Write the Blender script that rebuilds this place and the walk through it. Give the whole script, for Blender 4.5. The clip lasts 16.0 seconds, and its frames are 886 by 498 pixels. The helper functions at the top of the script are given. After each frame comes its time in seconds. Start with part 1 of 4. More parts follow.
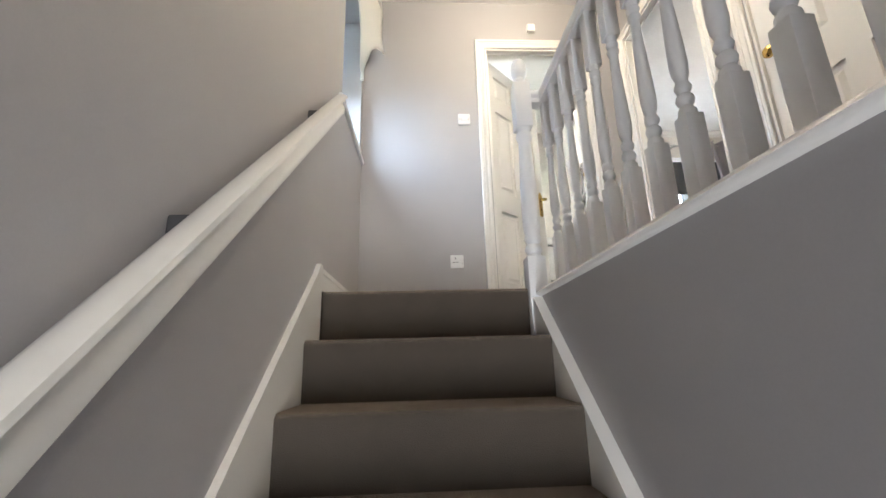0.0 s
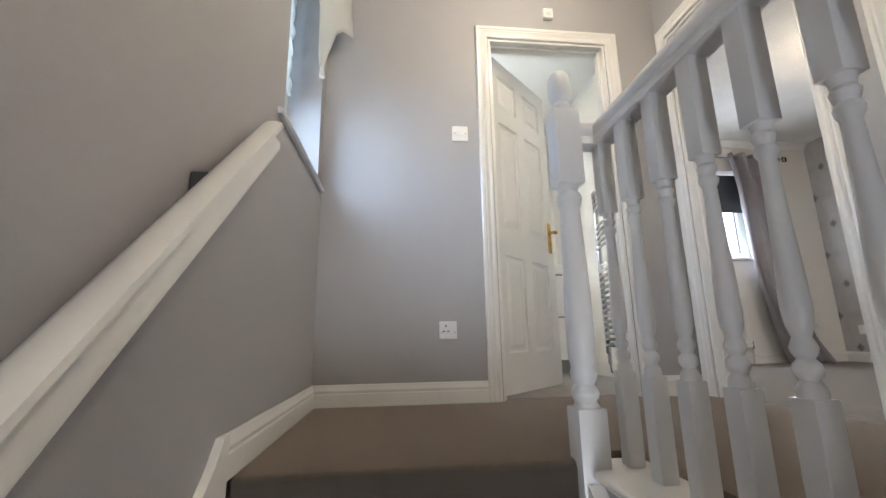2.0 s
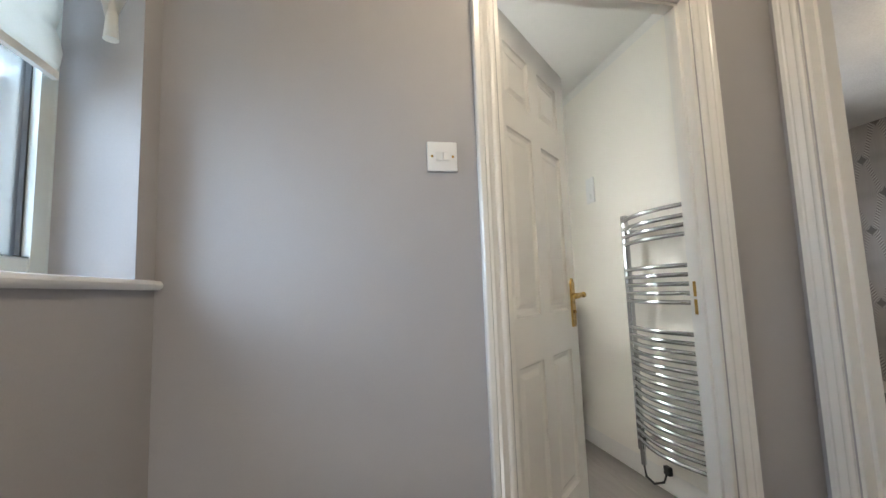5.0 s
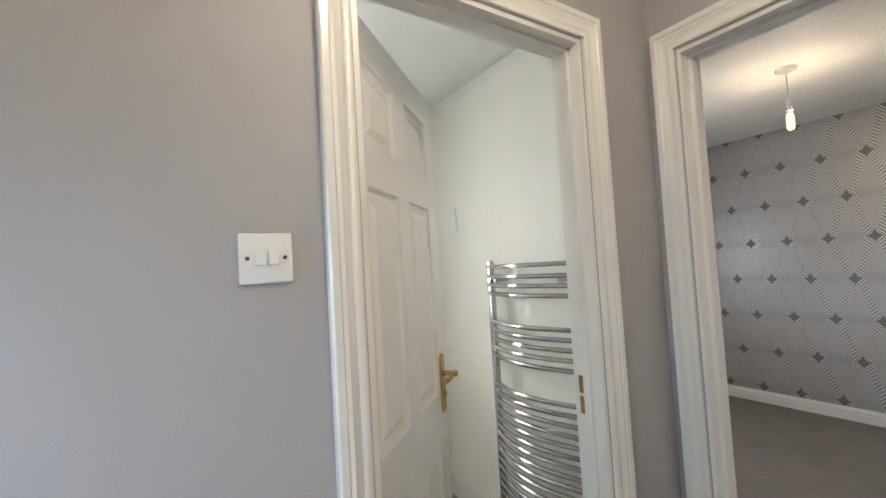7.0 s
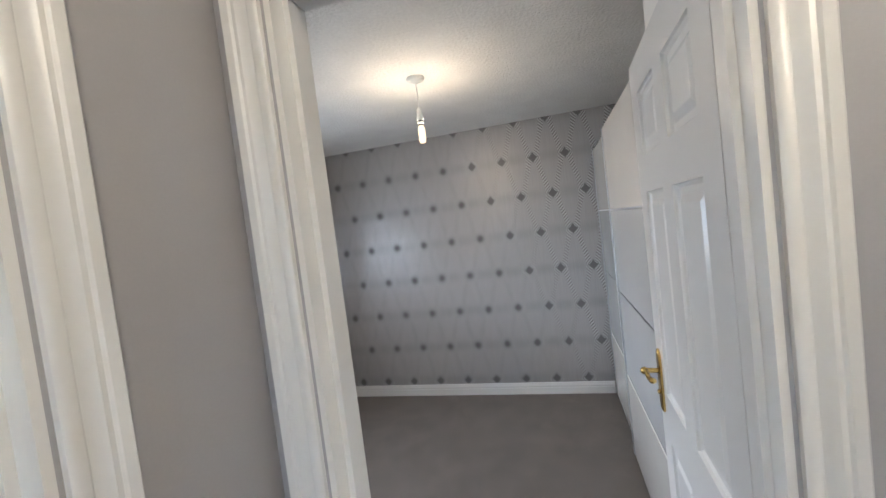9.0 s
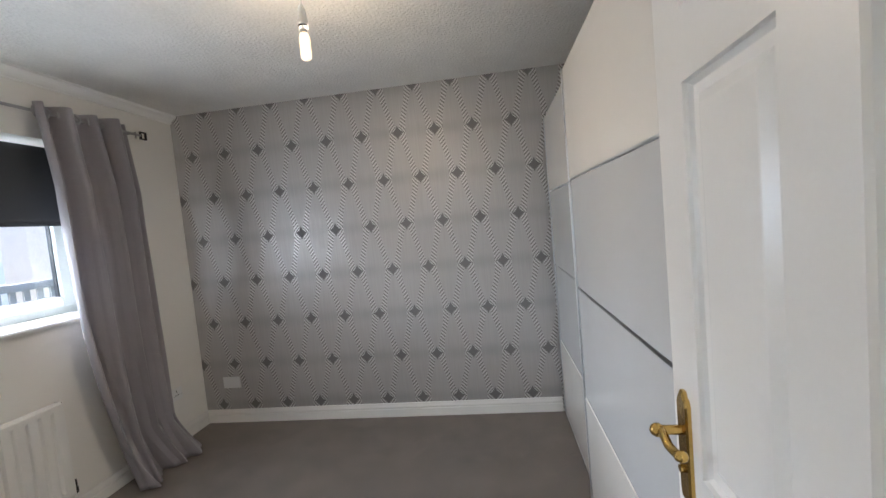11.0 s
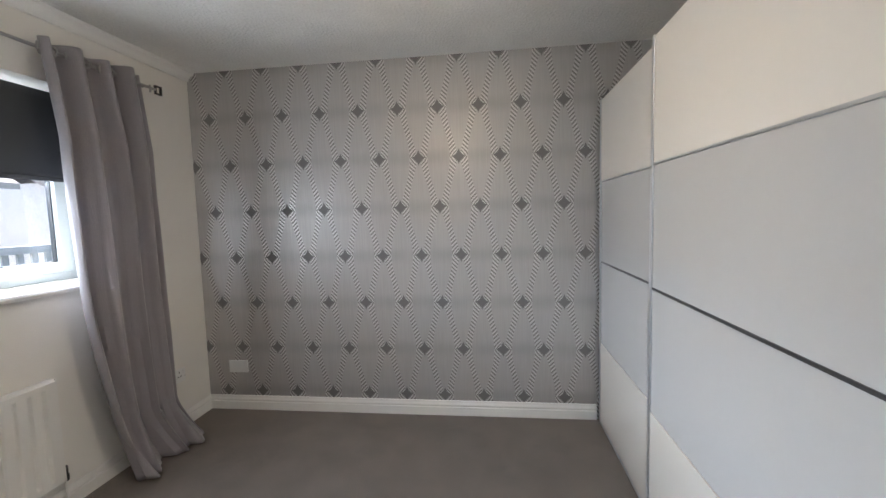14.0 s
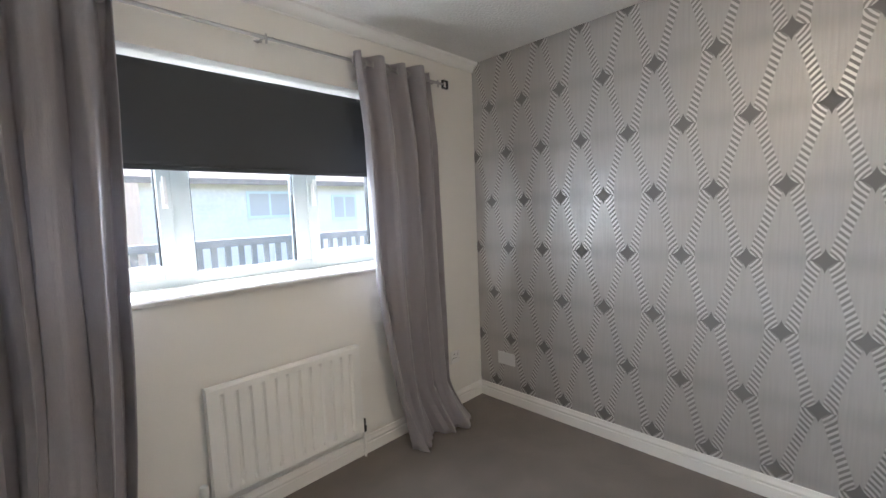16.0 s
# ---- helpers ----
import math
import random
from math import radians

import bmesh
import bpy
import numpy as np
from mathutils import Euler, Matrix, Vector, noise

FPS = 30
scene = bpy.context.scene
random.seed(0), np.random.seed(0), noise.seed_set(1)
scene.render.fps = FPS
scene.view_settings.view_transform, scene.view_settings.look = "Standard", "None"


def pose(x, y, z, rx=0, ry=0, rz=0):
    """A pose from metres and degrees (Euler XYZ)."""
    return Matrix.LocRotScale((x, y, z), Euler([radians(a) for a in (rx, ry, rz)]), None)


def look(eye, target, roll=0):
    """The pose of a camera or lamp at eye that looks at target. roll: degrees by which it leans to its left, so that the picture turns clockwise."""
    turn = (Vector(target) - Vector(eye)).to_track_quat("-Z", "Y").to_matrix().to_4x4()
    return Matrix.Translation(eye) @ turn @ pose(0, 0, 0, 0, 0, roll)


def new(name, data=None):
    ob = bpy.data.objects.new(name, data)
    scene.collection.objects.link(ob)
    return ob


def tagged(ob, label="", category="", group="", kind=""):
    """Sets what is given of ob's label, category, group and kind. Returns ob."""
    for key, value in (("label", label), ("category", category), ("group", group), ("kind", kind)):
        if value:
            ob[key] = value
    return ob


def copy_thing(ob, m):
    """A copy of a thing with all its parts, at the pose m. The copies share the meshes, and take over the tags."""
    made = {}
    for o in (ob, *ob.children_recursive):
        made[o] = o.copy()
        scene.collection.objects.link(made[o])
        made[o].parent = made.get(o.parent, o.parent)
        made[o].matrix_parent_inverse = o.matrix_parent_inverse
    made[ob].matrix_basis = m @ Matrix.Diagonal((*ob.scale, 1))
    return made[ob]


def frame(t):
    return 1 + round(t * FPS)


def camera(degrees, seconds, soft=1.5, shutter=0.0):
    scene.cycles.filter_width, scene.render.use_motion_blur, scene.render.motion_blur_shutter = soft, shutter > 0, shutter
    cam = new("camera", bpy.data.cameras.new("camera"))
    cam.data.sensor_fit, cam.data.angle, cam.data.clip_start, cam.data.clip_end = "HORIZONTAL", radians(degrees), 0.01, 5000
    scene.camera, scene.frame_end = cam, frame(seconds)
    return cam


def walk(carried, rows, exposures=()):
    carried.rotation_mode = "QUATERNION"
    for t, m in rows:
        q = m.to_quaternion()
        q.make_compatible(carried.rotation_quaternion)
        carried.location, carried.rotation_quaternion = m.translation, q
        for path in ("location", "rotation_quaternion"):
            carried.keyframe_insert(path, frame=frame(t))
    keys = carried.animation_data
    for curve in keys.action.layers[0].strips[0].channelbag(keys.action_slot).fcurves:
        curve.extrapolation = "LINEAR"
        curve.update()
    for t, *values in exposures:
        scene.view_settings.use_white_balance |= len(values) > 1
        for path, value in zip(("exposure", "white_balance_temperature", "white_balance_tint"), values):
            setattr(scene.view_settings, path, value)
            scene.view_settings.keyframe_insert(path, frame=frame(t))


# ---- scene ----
cam = camera(93.9, 16.0)
PATH = [
    (0, (0.414, 0.583, -0.273), (0.512, 2.513, 0.242), -1.5),
    (0.5, (0.421, 0.657, -0.07), (0.579, 2.586, 0.433), -0.2),
    (1, (0.434, 0.79, 0.03), (0.521, 2.724, 0.534), -0.0),
    (1.5, (0.409, 1.004, 0.144), (0.541, 2.952, 0.579), -1.3),
    (2, (0.394, 1.155, 0.306), (0.608, 3.1, 0.722), -1.0),
    (2.5, (0.387, 1.356, 0.44), (0.57, 3.31, 0.824), -1.9),
    (3, (0.383, 1.499, 0.554), (0.596, 3.456, 0.908), -1.7),
    (3.5, (0.391, 1.633, 0.697), (0.676, 3.581, 1.047), -1.7),
    (3.7, (0.399, 1.693, 0.72), (0.654, 3.642, 1.09), -1.7),
    (5.8, (0.547, 2.239, 1.156), (1.147, 4.144, 1.265), -2.6),
    (6, (0.558, 2.265, 1.17), (1.215, 4.147, 1.329), -3.0),
    (6.5, (0.562, 2.343, 1.223), (1.35, 4.174, 1.392), -2.7),
    (7, (0.597, 2.437, 1.35), (1.672, 4.121, 1.434), -3.4),
    (7.5, (0.767, 2.523, 1.379), (2.182, 3.936, 1.424), -4.0),
    (8, (0.965, 2.567, 1.477), (2.686, 3.586, 1.448), -4.7),
    (8.5, (1.136, 2.623, 1.513), (3.008, 3.325, 1.451), -6.2),
    (8.7, (1.198, 2.664, 1.526), (3.104, 3.262, 1.449), -7.1),
    (10.8, (1.961, 2.67, 1.374), (3.931, 2.987, 1.238), -5.5),
    (11, (2.015, 2.683, 1.372), (3.995, 2.933, 1.244), -5.3),
    (11.5, (2.103, 2.737, 1.359), (4.098, 2.794, 1.231), -4.1),
    (12, (2.115, 2.846, 1.343), (4.103, 2.677, 1.204), -2.4),
    (12.5, (2.089, 2.94, 1.325), (4.052, 2.58, 1.196), -1.2),
    (13, (2.059, 2.996, 1.322), (4.024, 2.649, 1.182), -0.9),
    (13.5, (2.107, 2.981, 1.321), (4.097, 2.87, 1.166), -1.2),
    (14, (2.215, 2.952, 1.337), (4.193, 3.191, 1.171), -1.6),
    (14.5, (2.3, 2.949, 1.335), (4.209, 3.512, 1.129), -1.9),
    (15, (2.398, 2.97, 1.334), (4.201, 3.814, 1.142), -2.6),
    (15.5, (2.503, 3.039, 1.338), (4.142, 4.172, 1.167), -2.7),
    (16, (2.629, 3.064, 1.338), (4.03, 4.48, 1.156), -2.3),
]
walk(cam, [(t, look(eye, target, roll)) for t, eye, target, roll in PATH],
     [(0.0, 3.93, 5900, 10), (1.5, 3.6, 5750, 10), (3.5, 3.15, 5750, 10), (6.0, 2.95, 6250, 10), (7.0, 3.0, 5950, 10), (8.5, 3.15, 5500, 10), (11.0, 3.2, 5800, 10), (14.5, 3.35, 5850, 10), (16.0, 3.45, 5850, 10)])

# ---- world and large lights ----
world = bpy.data.worlds.new("sky")
scene.world = world
world.use_nodes = True
wn = world.node_tree.nodes
sky = wn.new("ShaderNodeTexSky")
sky.sky_type, sky.sun_disc = "NISHITA", False
sky.sun_elevation, sky.sun_rotation = radians(48), radians(20)
sky.air_density, sky.dust_density, sky.ozone_density = 1.0, 4.0, 1.0
world.node_tree.links.new(sky.outputs[0], wn["Background"].inputs[0])
wn["Background"].inputs[1].default_value = 0.1


def lamp(name, kind, place, energy, colour, target=None, **more):
    data = bpy.data.lights.new(name, kind)
    data.energy, data.color = energy, colour
    ob = new(name, data)
    ob.matrix_world = look(place, target) if target else Matrix.Translation(place)
    for key, value in more.items():
        if key == "size":
            data.shape, data.size, data.size_y = "RECTANGLE", value[0], value[1]
        if key == "radius":
            data.shadow_soft_size = value
        if key == "angle":
            data.angle = radians(value)
        if key == "spot":
            data.spot_size, data.spot_blend = radians(value), 0.9
    return ob


lamp("sun", "SUN", (8, 20, 20), 0.8, (1.0, 0.97, 0.92), (6.5, 13, 0), angle=20)
lamp("bedroom_window_daylight", "AREA", (3.42, 5.08, 1.30), 2.2, (0.90, 0.95, 1.0), (3.42, 4.10, 0.98), size=(1.54, 0.44))
# Added panel outdoors standing in for sky; brightens the wardrobe through the window.
lamp("sky_fill_panel", "AREA", (3.42, 12.8, 3.2), 190, (0.88, 0.94, 1.0), (3.42, 4.9, 1.3), size=(14.0, 1.5))
lamp("stair_window_daylight", "AREA", (-0.80, 2.55, 1.72), 5.0, (0.72, 0.85, 1.0), (0.6, 2.95, 1.40), size=(1.2, 1.2))
# Lights the bathroom through a window that is added out of view.
lamp("bathroom_unseen_window_light", "AREA", (0.75, 5.5, 1.75), 5.6, (1.0, 0.96, 0.88), (1.4, 3.9, 0.7), size=(0.7, 0.8))
# Added fill from below for the stairwell; its doorway is assumed, never in view.
lamp("hall_fill_light", "AREA", (0.49, -1.97, -1.5), 6.5, (1.0, 0.96, 0.92), (0.49, 0.6, -0.3), size=(0.8, 2.0))
lamp("pendant_bulb_light", "POINT", (3.455, 3.285, 2.03), 0.95, (1.0, 0.74, 0.46), radius=0.03)
# Extra spot added at the bulb to lift the room but not the ceiling.
lamp("pendant_downward_fill", "SPOT", (3.455, 3.285, 2.02), 1.6, (1.0, 0.80, 0.58), (3.455, 3.28, 0.0), spot=178, radius=0.03)
# The light at y 1.65 is an added, unseen one that brightens the stairwell.
for bulb_y, watts in ((2.55, 1.2), (1.65, 2.2)):
    lamp("landing_bulb_and_fill", "POINT", (1.08, bulb_y, 2.23), watts, (1.0, 0.80, 0.55), radius=0.03)

# ---- materials ----


def mat(name, colour, rough=0.5, metal=0.0, vary=0.06, scale=3.0, grain=80.0, bump=0.02, coat=0.0, spread=0.0, dark=None, stretch=(1, 1, 1)):
    """A plain material with large stains, fine grain and relief in world space."""
    m = bpy.data.materials.new(name)
    m.use_nodes = True
    nt = m.node_tree
    n, l = nt.nodes, nt.links
    b = n["Principled BSDF"]
    b.inputs["Roughness"].default_value, b.inputs["Metallic"].default_value = rough, metal
    b.inputs["Coat Weight"].default_value, b.inputs["Coat Roughness"].default_value = coat, 0.2 if coat > 0.5 else 0.1
    geo, mapping = n.new("ShaderNodeNewGeometry"), n.new("ShaderNodeMapping")
    mapping.inputs["Scale"].default_value = stretch
    l.new(geo.outputs["Position"], mapping.inputs[0])
    big, fine, mix, add = n.new("ShaderNodeTexNoise"), n.new("ShaderNodeTexNoise"), n.new("ShaderNodeMix"), n.new("ShaderNodeMath")
    big.inputs["Scale"].default_value, big.inputs["Detail"].default_value = scale, 5
    fine.inputs["Scale"].default_value, fine.inputs["Detail"].default_value = grain, 3
    l.new(mapping.outputs[0], big.inputs["Vector"])
    l.new(mapping.outputs[0], fine.inputs["Vector"])
    add.operation = "ADD"
    l.new(big.outputs[0], add.inputs[0])
    l.new(fine.outputs[0], add.inputs[1])
    half = n.new("ShaderNodeMath")
    half.operation, half.inputs[1].default_value = "MULTIPLY", 0.5
    l.new(add.outputs[0], half.inputs[0])
    mix.data_type = "RGBA"
    lo = dark or [c * (1 - 2.2 * vary) for c in colour]
    hi = [min(1, c * (1 + 2.2 * vary)) for c in colour]
    mix.inputs["A"].default_value, mix.inputs["B"].default_value = (*lo, 1), (*hi, 1)
    l.new(half.outputs[0], mix.inputs["Factor"])
    l.new(mix.outputs["Result"], b.inputs["Base Color"])
    rr = n.new("ShaderNodeMapRange")
    rr.inputs["To Min"].default_value, rr.inputs["To Max"].default_value = max(0.02, rough - 0.06 - spread), min(1, rough + 0.06 + spread)
    l.new(big.outputs[0], rr.inputs[0])
    l.new(rr.outputs[0], b.inputs["Roughness"])
    if bump:
        bp = n.new("ShaderNodeBump")
        bp.inputs["Strength"].default_value, bp.inputs["Distance"].default_value = 1.0, bump
        l.new(fine.outputs[0], bp.inputs["Height"])
        l.new(bp.outputs[0], b.inputs["Normal"])
    return m


def glowing(name, colour, strength):
    m = bpy.data.materials.new(name)
    m.use_nodes = True
    b = m.node_tree.nodes["Principled BSDF"]
    b.inputs["Base Color"].default_value = (*colour, 1)
    b.inputs["Emission Color"].default_value, b.inputs["Emission Strength"].default_value = (*colour, 1), strength
    return m


def glass(name, tint=(1, 1, 1), rough=0.0):
    m = bpy.data.materials.new(name)
    m.use_nodes = True
    b = m.node_tree.nodes["Principled BSDF"]
    b.inputs["Base Color"].default_value = (*tint, 1)
    b.inputs["Transmission Weight"].default_value, b.inputs["Roughness"].default_value, b.inputs["IOR"].default_value = 1.0, rough, 1.45
    return m


WALL_GREY = mat("grey_emulsion", (0.40, 0.39, 0.397), 0.5, vary=0.035, scale=2.0, grain=220, bump=0.00015, spread=0.05)
WALL_CREAM = mat("cream_emulsion", (0.80, 0.78, 0.735), 0.7, vary=0.025, scale=2.0, grain=200, bump=0.0008)
WALL_BATH = mat("white_bathroom_emulsion", (0.83, 0.80, 0.735), 0.55, vary=0.02, scale=2.0, grain=200, bump=0.0006)
CEILING = mat("white_ceiling_paint", (0.78, 0.77, 0.74), 0.8, vary=0.09, scale=5.0, grain=70, bump=0.006)
CEILING_PLAIN = mat("plain_ceiling_paint", (0.78, 0.77, 0.74), 0.75, vary=0.02, scale=3.0, grain=200, bump=0.0008)
GLOSS = mat("white_gloss_paint", (0.80, 0.785, 0.75), 0.36, vary=0.015, scale=3.0, grain=140, bump=0.00006, coat=0.6)
GLOSS_GREY = mat("pale_grey_gloss_paint", (0.76, 0.765, 0.78), 0.38, vary=0.02, scale=4.0, grain=140, bump=0.00008, coat=0.4)
CARPET_STAIR = mat("taupe_carpet", (0.080, 0.064, 0.049), 0.95, vary=0.22, scale=9.0, grain=420, bump=0.006)
CARPET_BED = mat("grey_carpet", (0.172, 0.154, 0.140), 0.95, vary=0.30, scale=5.0, grain=230, bump=0.006)
for carpet, weight in ((CARPET_STAIR, 0.9), (CARPET_BED, 0.25)):
    pile = carpet.node_tree.nodes["Principled BSDF"]
    pile.inputs["Sheen Weight"].default_value, pile.inputs["Sheen Roughness"].default_value = weight, 0.3
    pile.inputs["Sheen Tint"].default_value = (1.0, 0.83, 0.68, 1)
VINYL = mat("grey_wood_vinyl", (0.27, 0.245, 0.225), 0.4, vary=0.16, scale=6.0, grain=40, bump=0.001, stretch=(1, 0.12, 1))
PVC = mat("white_pvc", (0.62, 0.675, 0.675), 0.38, vary=0.015, bump=0.0)
PLASTIC = mat("white_plastic", (0.78, 0.78, 0.77), 0.35, vary=0.015, bump=0.0)
DARK_PLASTIC = mat("black_plastic", (0.02, 0.02, 0.022), 0.4, vary=0.05, bump=0.0)
BRASS = mat("polished_brass", (0.62, 0.42, 0.13), 0.2, 1.0, vary=0.12, scale=20, grain=90, bump=0.0004)
CHROME = mat("chrome", (0.52, 0.53, 0.55), 0.1, 1.0, vary=0.02, bump=0.0)
STEEL = mat("brushed_steel", (0.42, 0.41, 0.41), 0.35, 1.0, vary=0.05, bump=0.0)
ALUMINIUM = mat("satin_aluminium", (0.50, 0.51, 0.52), 0.4, 0.85, vary=0.03, bump=0.0)
CURTAIN = mat("grey_curtain_satin", (0.33, 0.308, 0.318), 0.36, 0.0, vary=0.1, scale=7, grain=300, bump=0.0015, stretch=(1, 1, 0.25))
satin = CURTAIN.node_tree.nodes["Principled BSDF"]
satin.inputs["Sheen Weight"].default_value, satin.inputs["Sheen Roughness"].default_value = 0.25, 0.3
BLIND = mat("dark_grey_blackout_fabric", (0.052, 0.056, 0.06), 0.75, vary=0.08, scale=4, grain=300, bump=0.0006)
VOILE = mat("white_blind_fabric", (0.80, 0.79, 0.75), 0.8, vary=0.04, scale=10, grain=260, bump=0.0008)
nt = CURTAIN.node_tree
thin, both = nt.nodes.new("ShaderNodeBsdfTranslucent"), nt.nodes.new("ShaderNodeMixShader")
thin.inputs[0].default_value, both.inputs[0].default_value = (0.40, 0.39, 0.42, 1), 0.15
nt.links.new(nt.nodes["Principled BSDF"].outputs[0], both.inputs[1])
nt.links.new(thin.outputs[0], both.inputs[2])
nt.links.new(both.outputs[0], nt.nodes["Material Output"].inputs[0])
nt = VOILE.node_tree
thin, both = nt.nodes.new("ShaderNodeBsdfTranslucent"), nt.nodes.new("ShaderNodeMixShader")
thin.inputs[0].default_value, both.inputs[0].default_value = (0.8, 0.8, 0.77, 1), 0.45
nt.links.new(nt.nodes["Principled BSDF"].outputs[0], both.inputs[1])
nt.links.new(thin.outputs[0], both.inputs[2])
nt.links.new(both.outputs[0], nt.nodes["Material Output"].inputs[0])
ROBE_WHITE = mat("cream_gloss_panel", (0.76, 0.735, 0.68), 0.18, vary=0.01, bump=0.0, coat=0.3)
ROBE_GLASS = mat("pale_grey_frosted_panel", (0.535, 0.54, 0.535), 0.2, vary=0.01, bump=0.0, coat=0.3)
RADIATOR = mat("white_radiator_enamel", (0.80, 0.79, 0.76), 0.38, vary=0.015, bump=0.0)
VANITY_GREY = mat("grey_vanity_board", (0.20, 0.21, 0.215), 0.4, vary=0.05, bump=0.0)
CERAMIC = mat("white_ceramic", (0.82, 0.82, 0.80), 0.1, vary=0.01, bump=0.0, coat=0.5)
BRICK = mat("pale_house_render", (0.74, 0.69, 0.65), 0.85, vary=0.12, scale=2, grain=12, bump=0.004)
TILE_ROOF = mat("brown_roof_tiles", (0.30, 0.25, 0.22), 0.8, vary=0.18, scale=3, grain=14, bump=0.01)
FENCE = mat("weathered_grey_timber", (0.24, 0.232, 0.228), 0.7, vary=0.15, scale=4, grain=30, bump=0.002)
GRASS = mat("garden_ground", (0.10, 0.115, 0.06), 0.95, vary=0.25, scale=0.7, grain=6, bump=0.02)
DARK_METAL = mat("dark_metal_strip", (0.09, 0.09, 0.092), 0.4, 0.6, vary=0.05, bump=0.0)
GLASS = glass("window_glass")
FROSTED = glass("frosted_glass", (0.95, 1, 0.97), 0.35)
# Haze over the far houses is put into this lightened pane colour.
HAZED_GLASS = mat("hazed_window_glass", (0.50, 0.47, 0.45), 0.7, vary=0.05, bump=0.0)
BULB_GLOW = glowing("lit_bulb", (1.0, 0.70, 0.36), 0.24)
LAMP_GLOW = glowing("lit_downlight", (1.0, 0.85, 0.6), 0.25)


def wallpaper():
    """Satin grey paper: an ogee lattice of hatched silver bands with a four-pointed star at each crossing."""
    m = bpy.data.materials.new("silver_lattice_wallpaper")
    m.use_nodes = True
    nt = m.node_tree
    n, l = nt.nodes, nt.links
    b = n["Principled BSDF"]

    def calc(op, a, c=None, e=None):
        k = n.new("ShaderNodeMath")
        k.operation = op
        for i, v in enumerate((a, c, e)):
            if v is None:
                continue
            if isinstance(v, (int, float)):
                k.inputs[i].default_value = v
            else:
                l.new(v, k.inputs[i])
        return k.outputs[0]

    def step(lo, hi, v):
        k = n.new("ShaderNodeMapRange")
        k.interpolation_type = "SMOOTHSTEP"
        k.inputs["From Min"].default_value, k.inputs["From Max"].default_value = lo, hi
        l.new(v, k.inputs[0])
        return k.outputs[0]

    sep = n.new("ShaderNodeSeparateXYZ")
    geo = n.new("ShaderNodeNewGeometry")
    l.new(geo.outputs["Position"], sep.inputs[0])
    col, row = PAPER_COL, PAPER_ROW
    u = calc("DIVIDE", calc("SUBTRACT", sep.outputs[1], PAPER_Y), col)
    v = calc("DIVIDE", calc("SUBTRACT", sep.outputs[2], PAPER_Z - 20 * row), row)
    band_no = calc("FLOOR", v)
    f = calc("SUBTRACT", v, band_no)
    shift = calc("MULTIPLY", calc("MODULO", band_no, 2.0), 0.5)
    uu = calc("ABSOLUTE", calc("SUBTRACT", calc("FRACT", calc("ADD", calc("SUBTRACT", u, shift), 100.5)), 0.5))
    # the ogee: mostly straight, steeper next to the crossings
    ease = calc("MULTIPLY", calc("SUBTRACT", 1.0, calc("COSINE", calc("MULTIPLY", f, math.pi))), 0.5)
    g = calc("ADD", calc("MULTIPLY", ease, 0.65), calc("MULTIPLY", f, 0.35))
    g = calc("ADD", calc("MULTIPLY", g, 0.51), 0.245)
    away = calc("SUBTRACT", uu, calc("MULTIPLY", g, 0.5))
    dist = calc("MULTIPLY", calc("ABSOLUTE", away), col)
    near = calc("POWER", calc("ABSOLUTE", calc("SUBTRACT", calc("MULTIPLY", f, 2.0), 1.0)), 2.0)
    rope = calc("SUBTRACT", 1.0, step(0.0155, 0.0205, calc("SUBTRACT", dist, calc("MULTIPLY", near, 0.008))))
    # bars lie across the band, mirrored from band to band, and turn steeper to hug the stars
    tilt = calc("ADD", 0.78, calc("MULTIPLY", calc("POWER", near, 3.0), 0.6))
    hatch = calc("SINE", calc("MULTIPLY", calc("ADD", calc("SUBTRACT", sep.outputs[2], PAPER_Z), calc("MULTIPLY", calc("MULTIPLY", away, col), tilt)), 2 * math.pi * 14 / row))
    stripe = step(-0.35, 0.5, hatch)
    rope_hi = calc("MULTIPLY", rope, stripe)
    # the stars
    low = calc("LESS_THAN", f, 0.5)
    du_low = uu
    du_high = calc("SUBTRACT", 0.5, uu)
    du = calc("ADD", calc("MULTIPLY", du_low, low), calc("MULTIPLY", du_high, calc("SUBTRACT", 1.0, low)))
    dv = calc("MULTIPLY", calc("MINIMUM", f, calc("SUBTRACT", 1.0, f)), row)
    du = calc("MULTIPLY", du, col)
    reach = calc("ADD", calc("POWER", calc("DIVIDE", du, 0.050), 0.66), calc("POWER", calc("DIVIDE", dv, 0.054), 0.66))
    star = calc("SUBTRACT", 1.0, step(0.93, 1.05, reach))
    rope_hi = calc("MULTIPLY", rope_hi, calc("SUBTRACT", 1.0, star))
    # brushed ground
    brush, cloud = n.new("ShaderNodeTexNoise"), n.new("ShaderNodeTexNoise")
    mp = n.new("ShaderNodeMapping")
    mp.inputs["Scale"].default_value = (1, 60, 2.5)
    l.new(geo.outputs["Position"], mp.inputs[0])
    l.new(mp.outputs[0], brush.inputs["Vector"])
    brush.inputs["Scale"].default_value, brush.inputs["Detail"].default_value = 2.0, 5
    l.new(geo.outputs["Position"], cloud.inputs["Vector"])
    cloud.inputs["Scale"].default_value = 5
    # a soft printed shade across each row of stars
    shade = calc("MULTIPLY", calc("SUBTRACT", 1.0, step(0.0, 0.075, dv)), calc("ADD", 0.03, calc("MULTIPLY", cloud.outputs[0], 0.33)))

    def blend(fac, a, c):
        k = n.new("ShaderNodeMix")
        k.data_type = "RGBA"
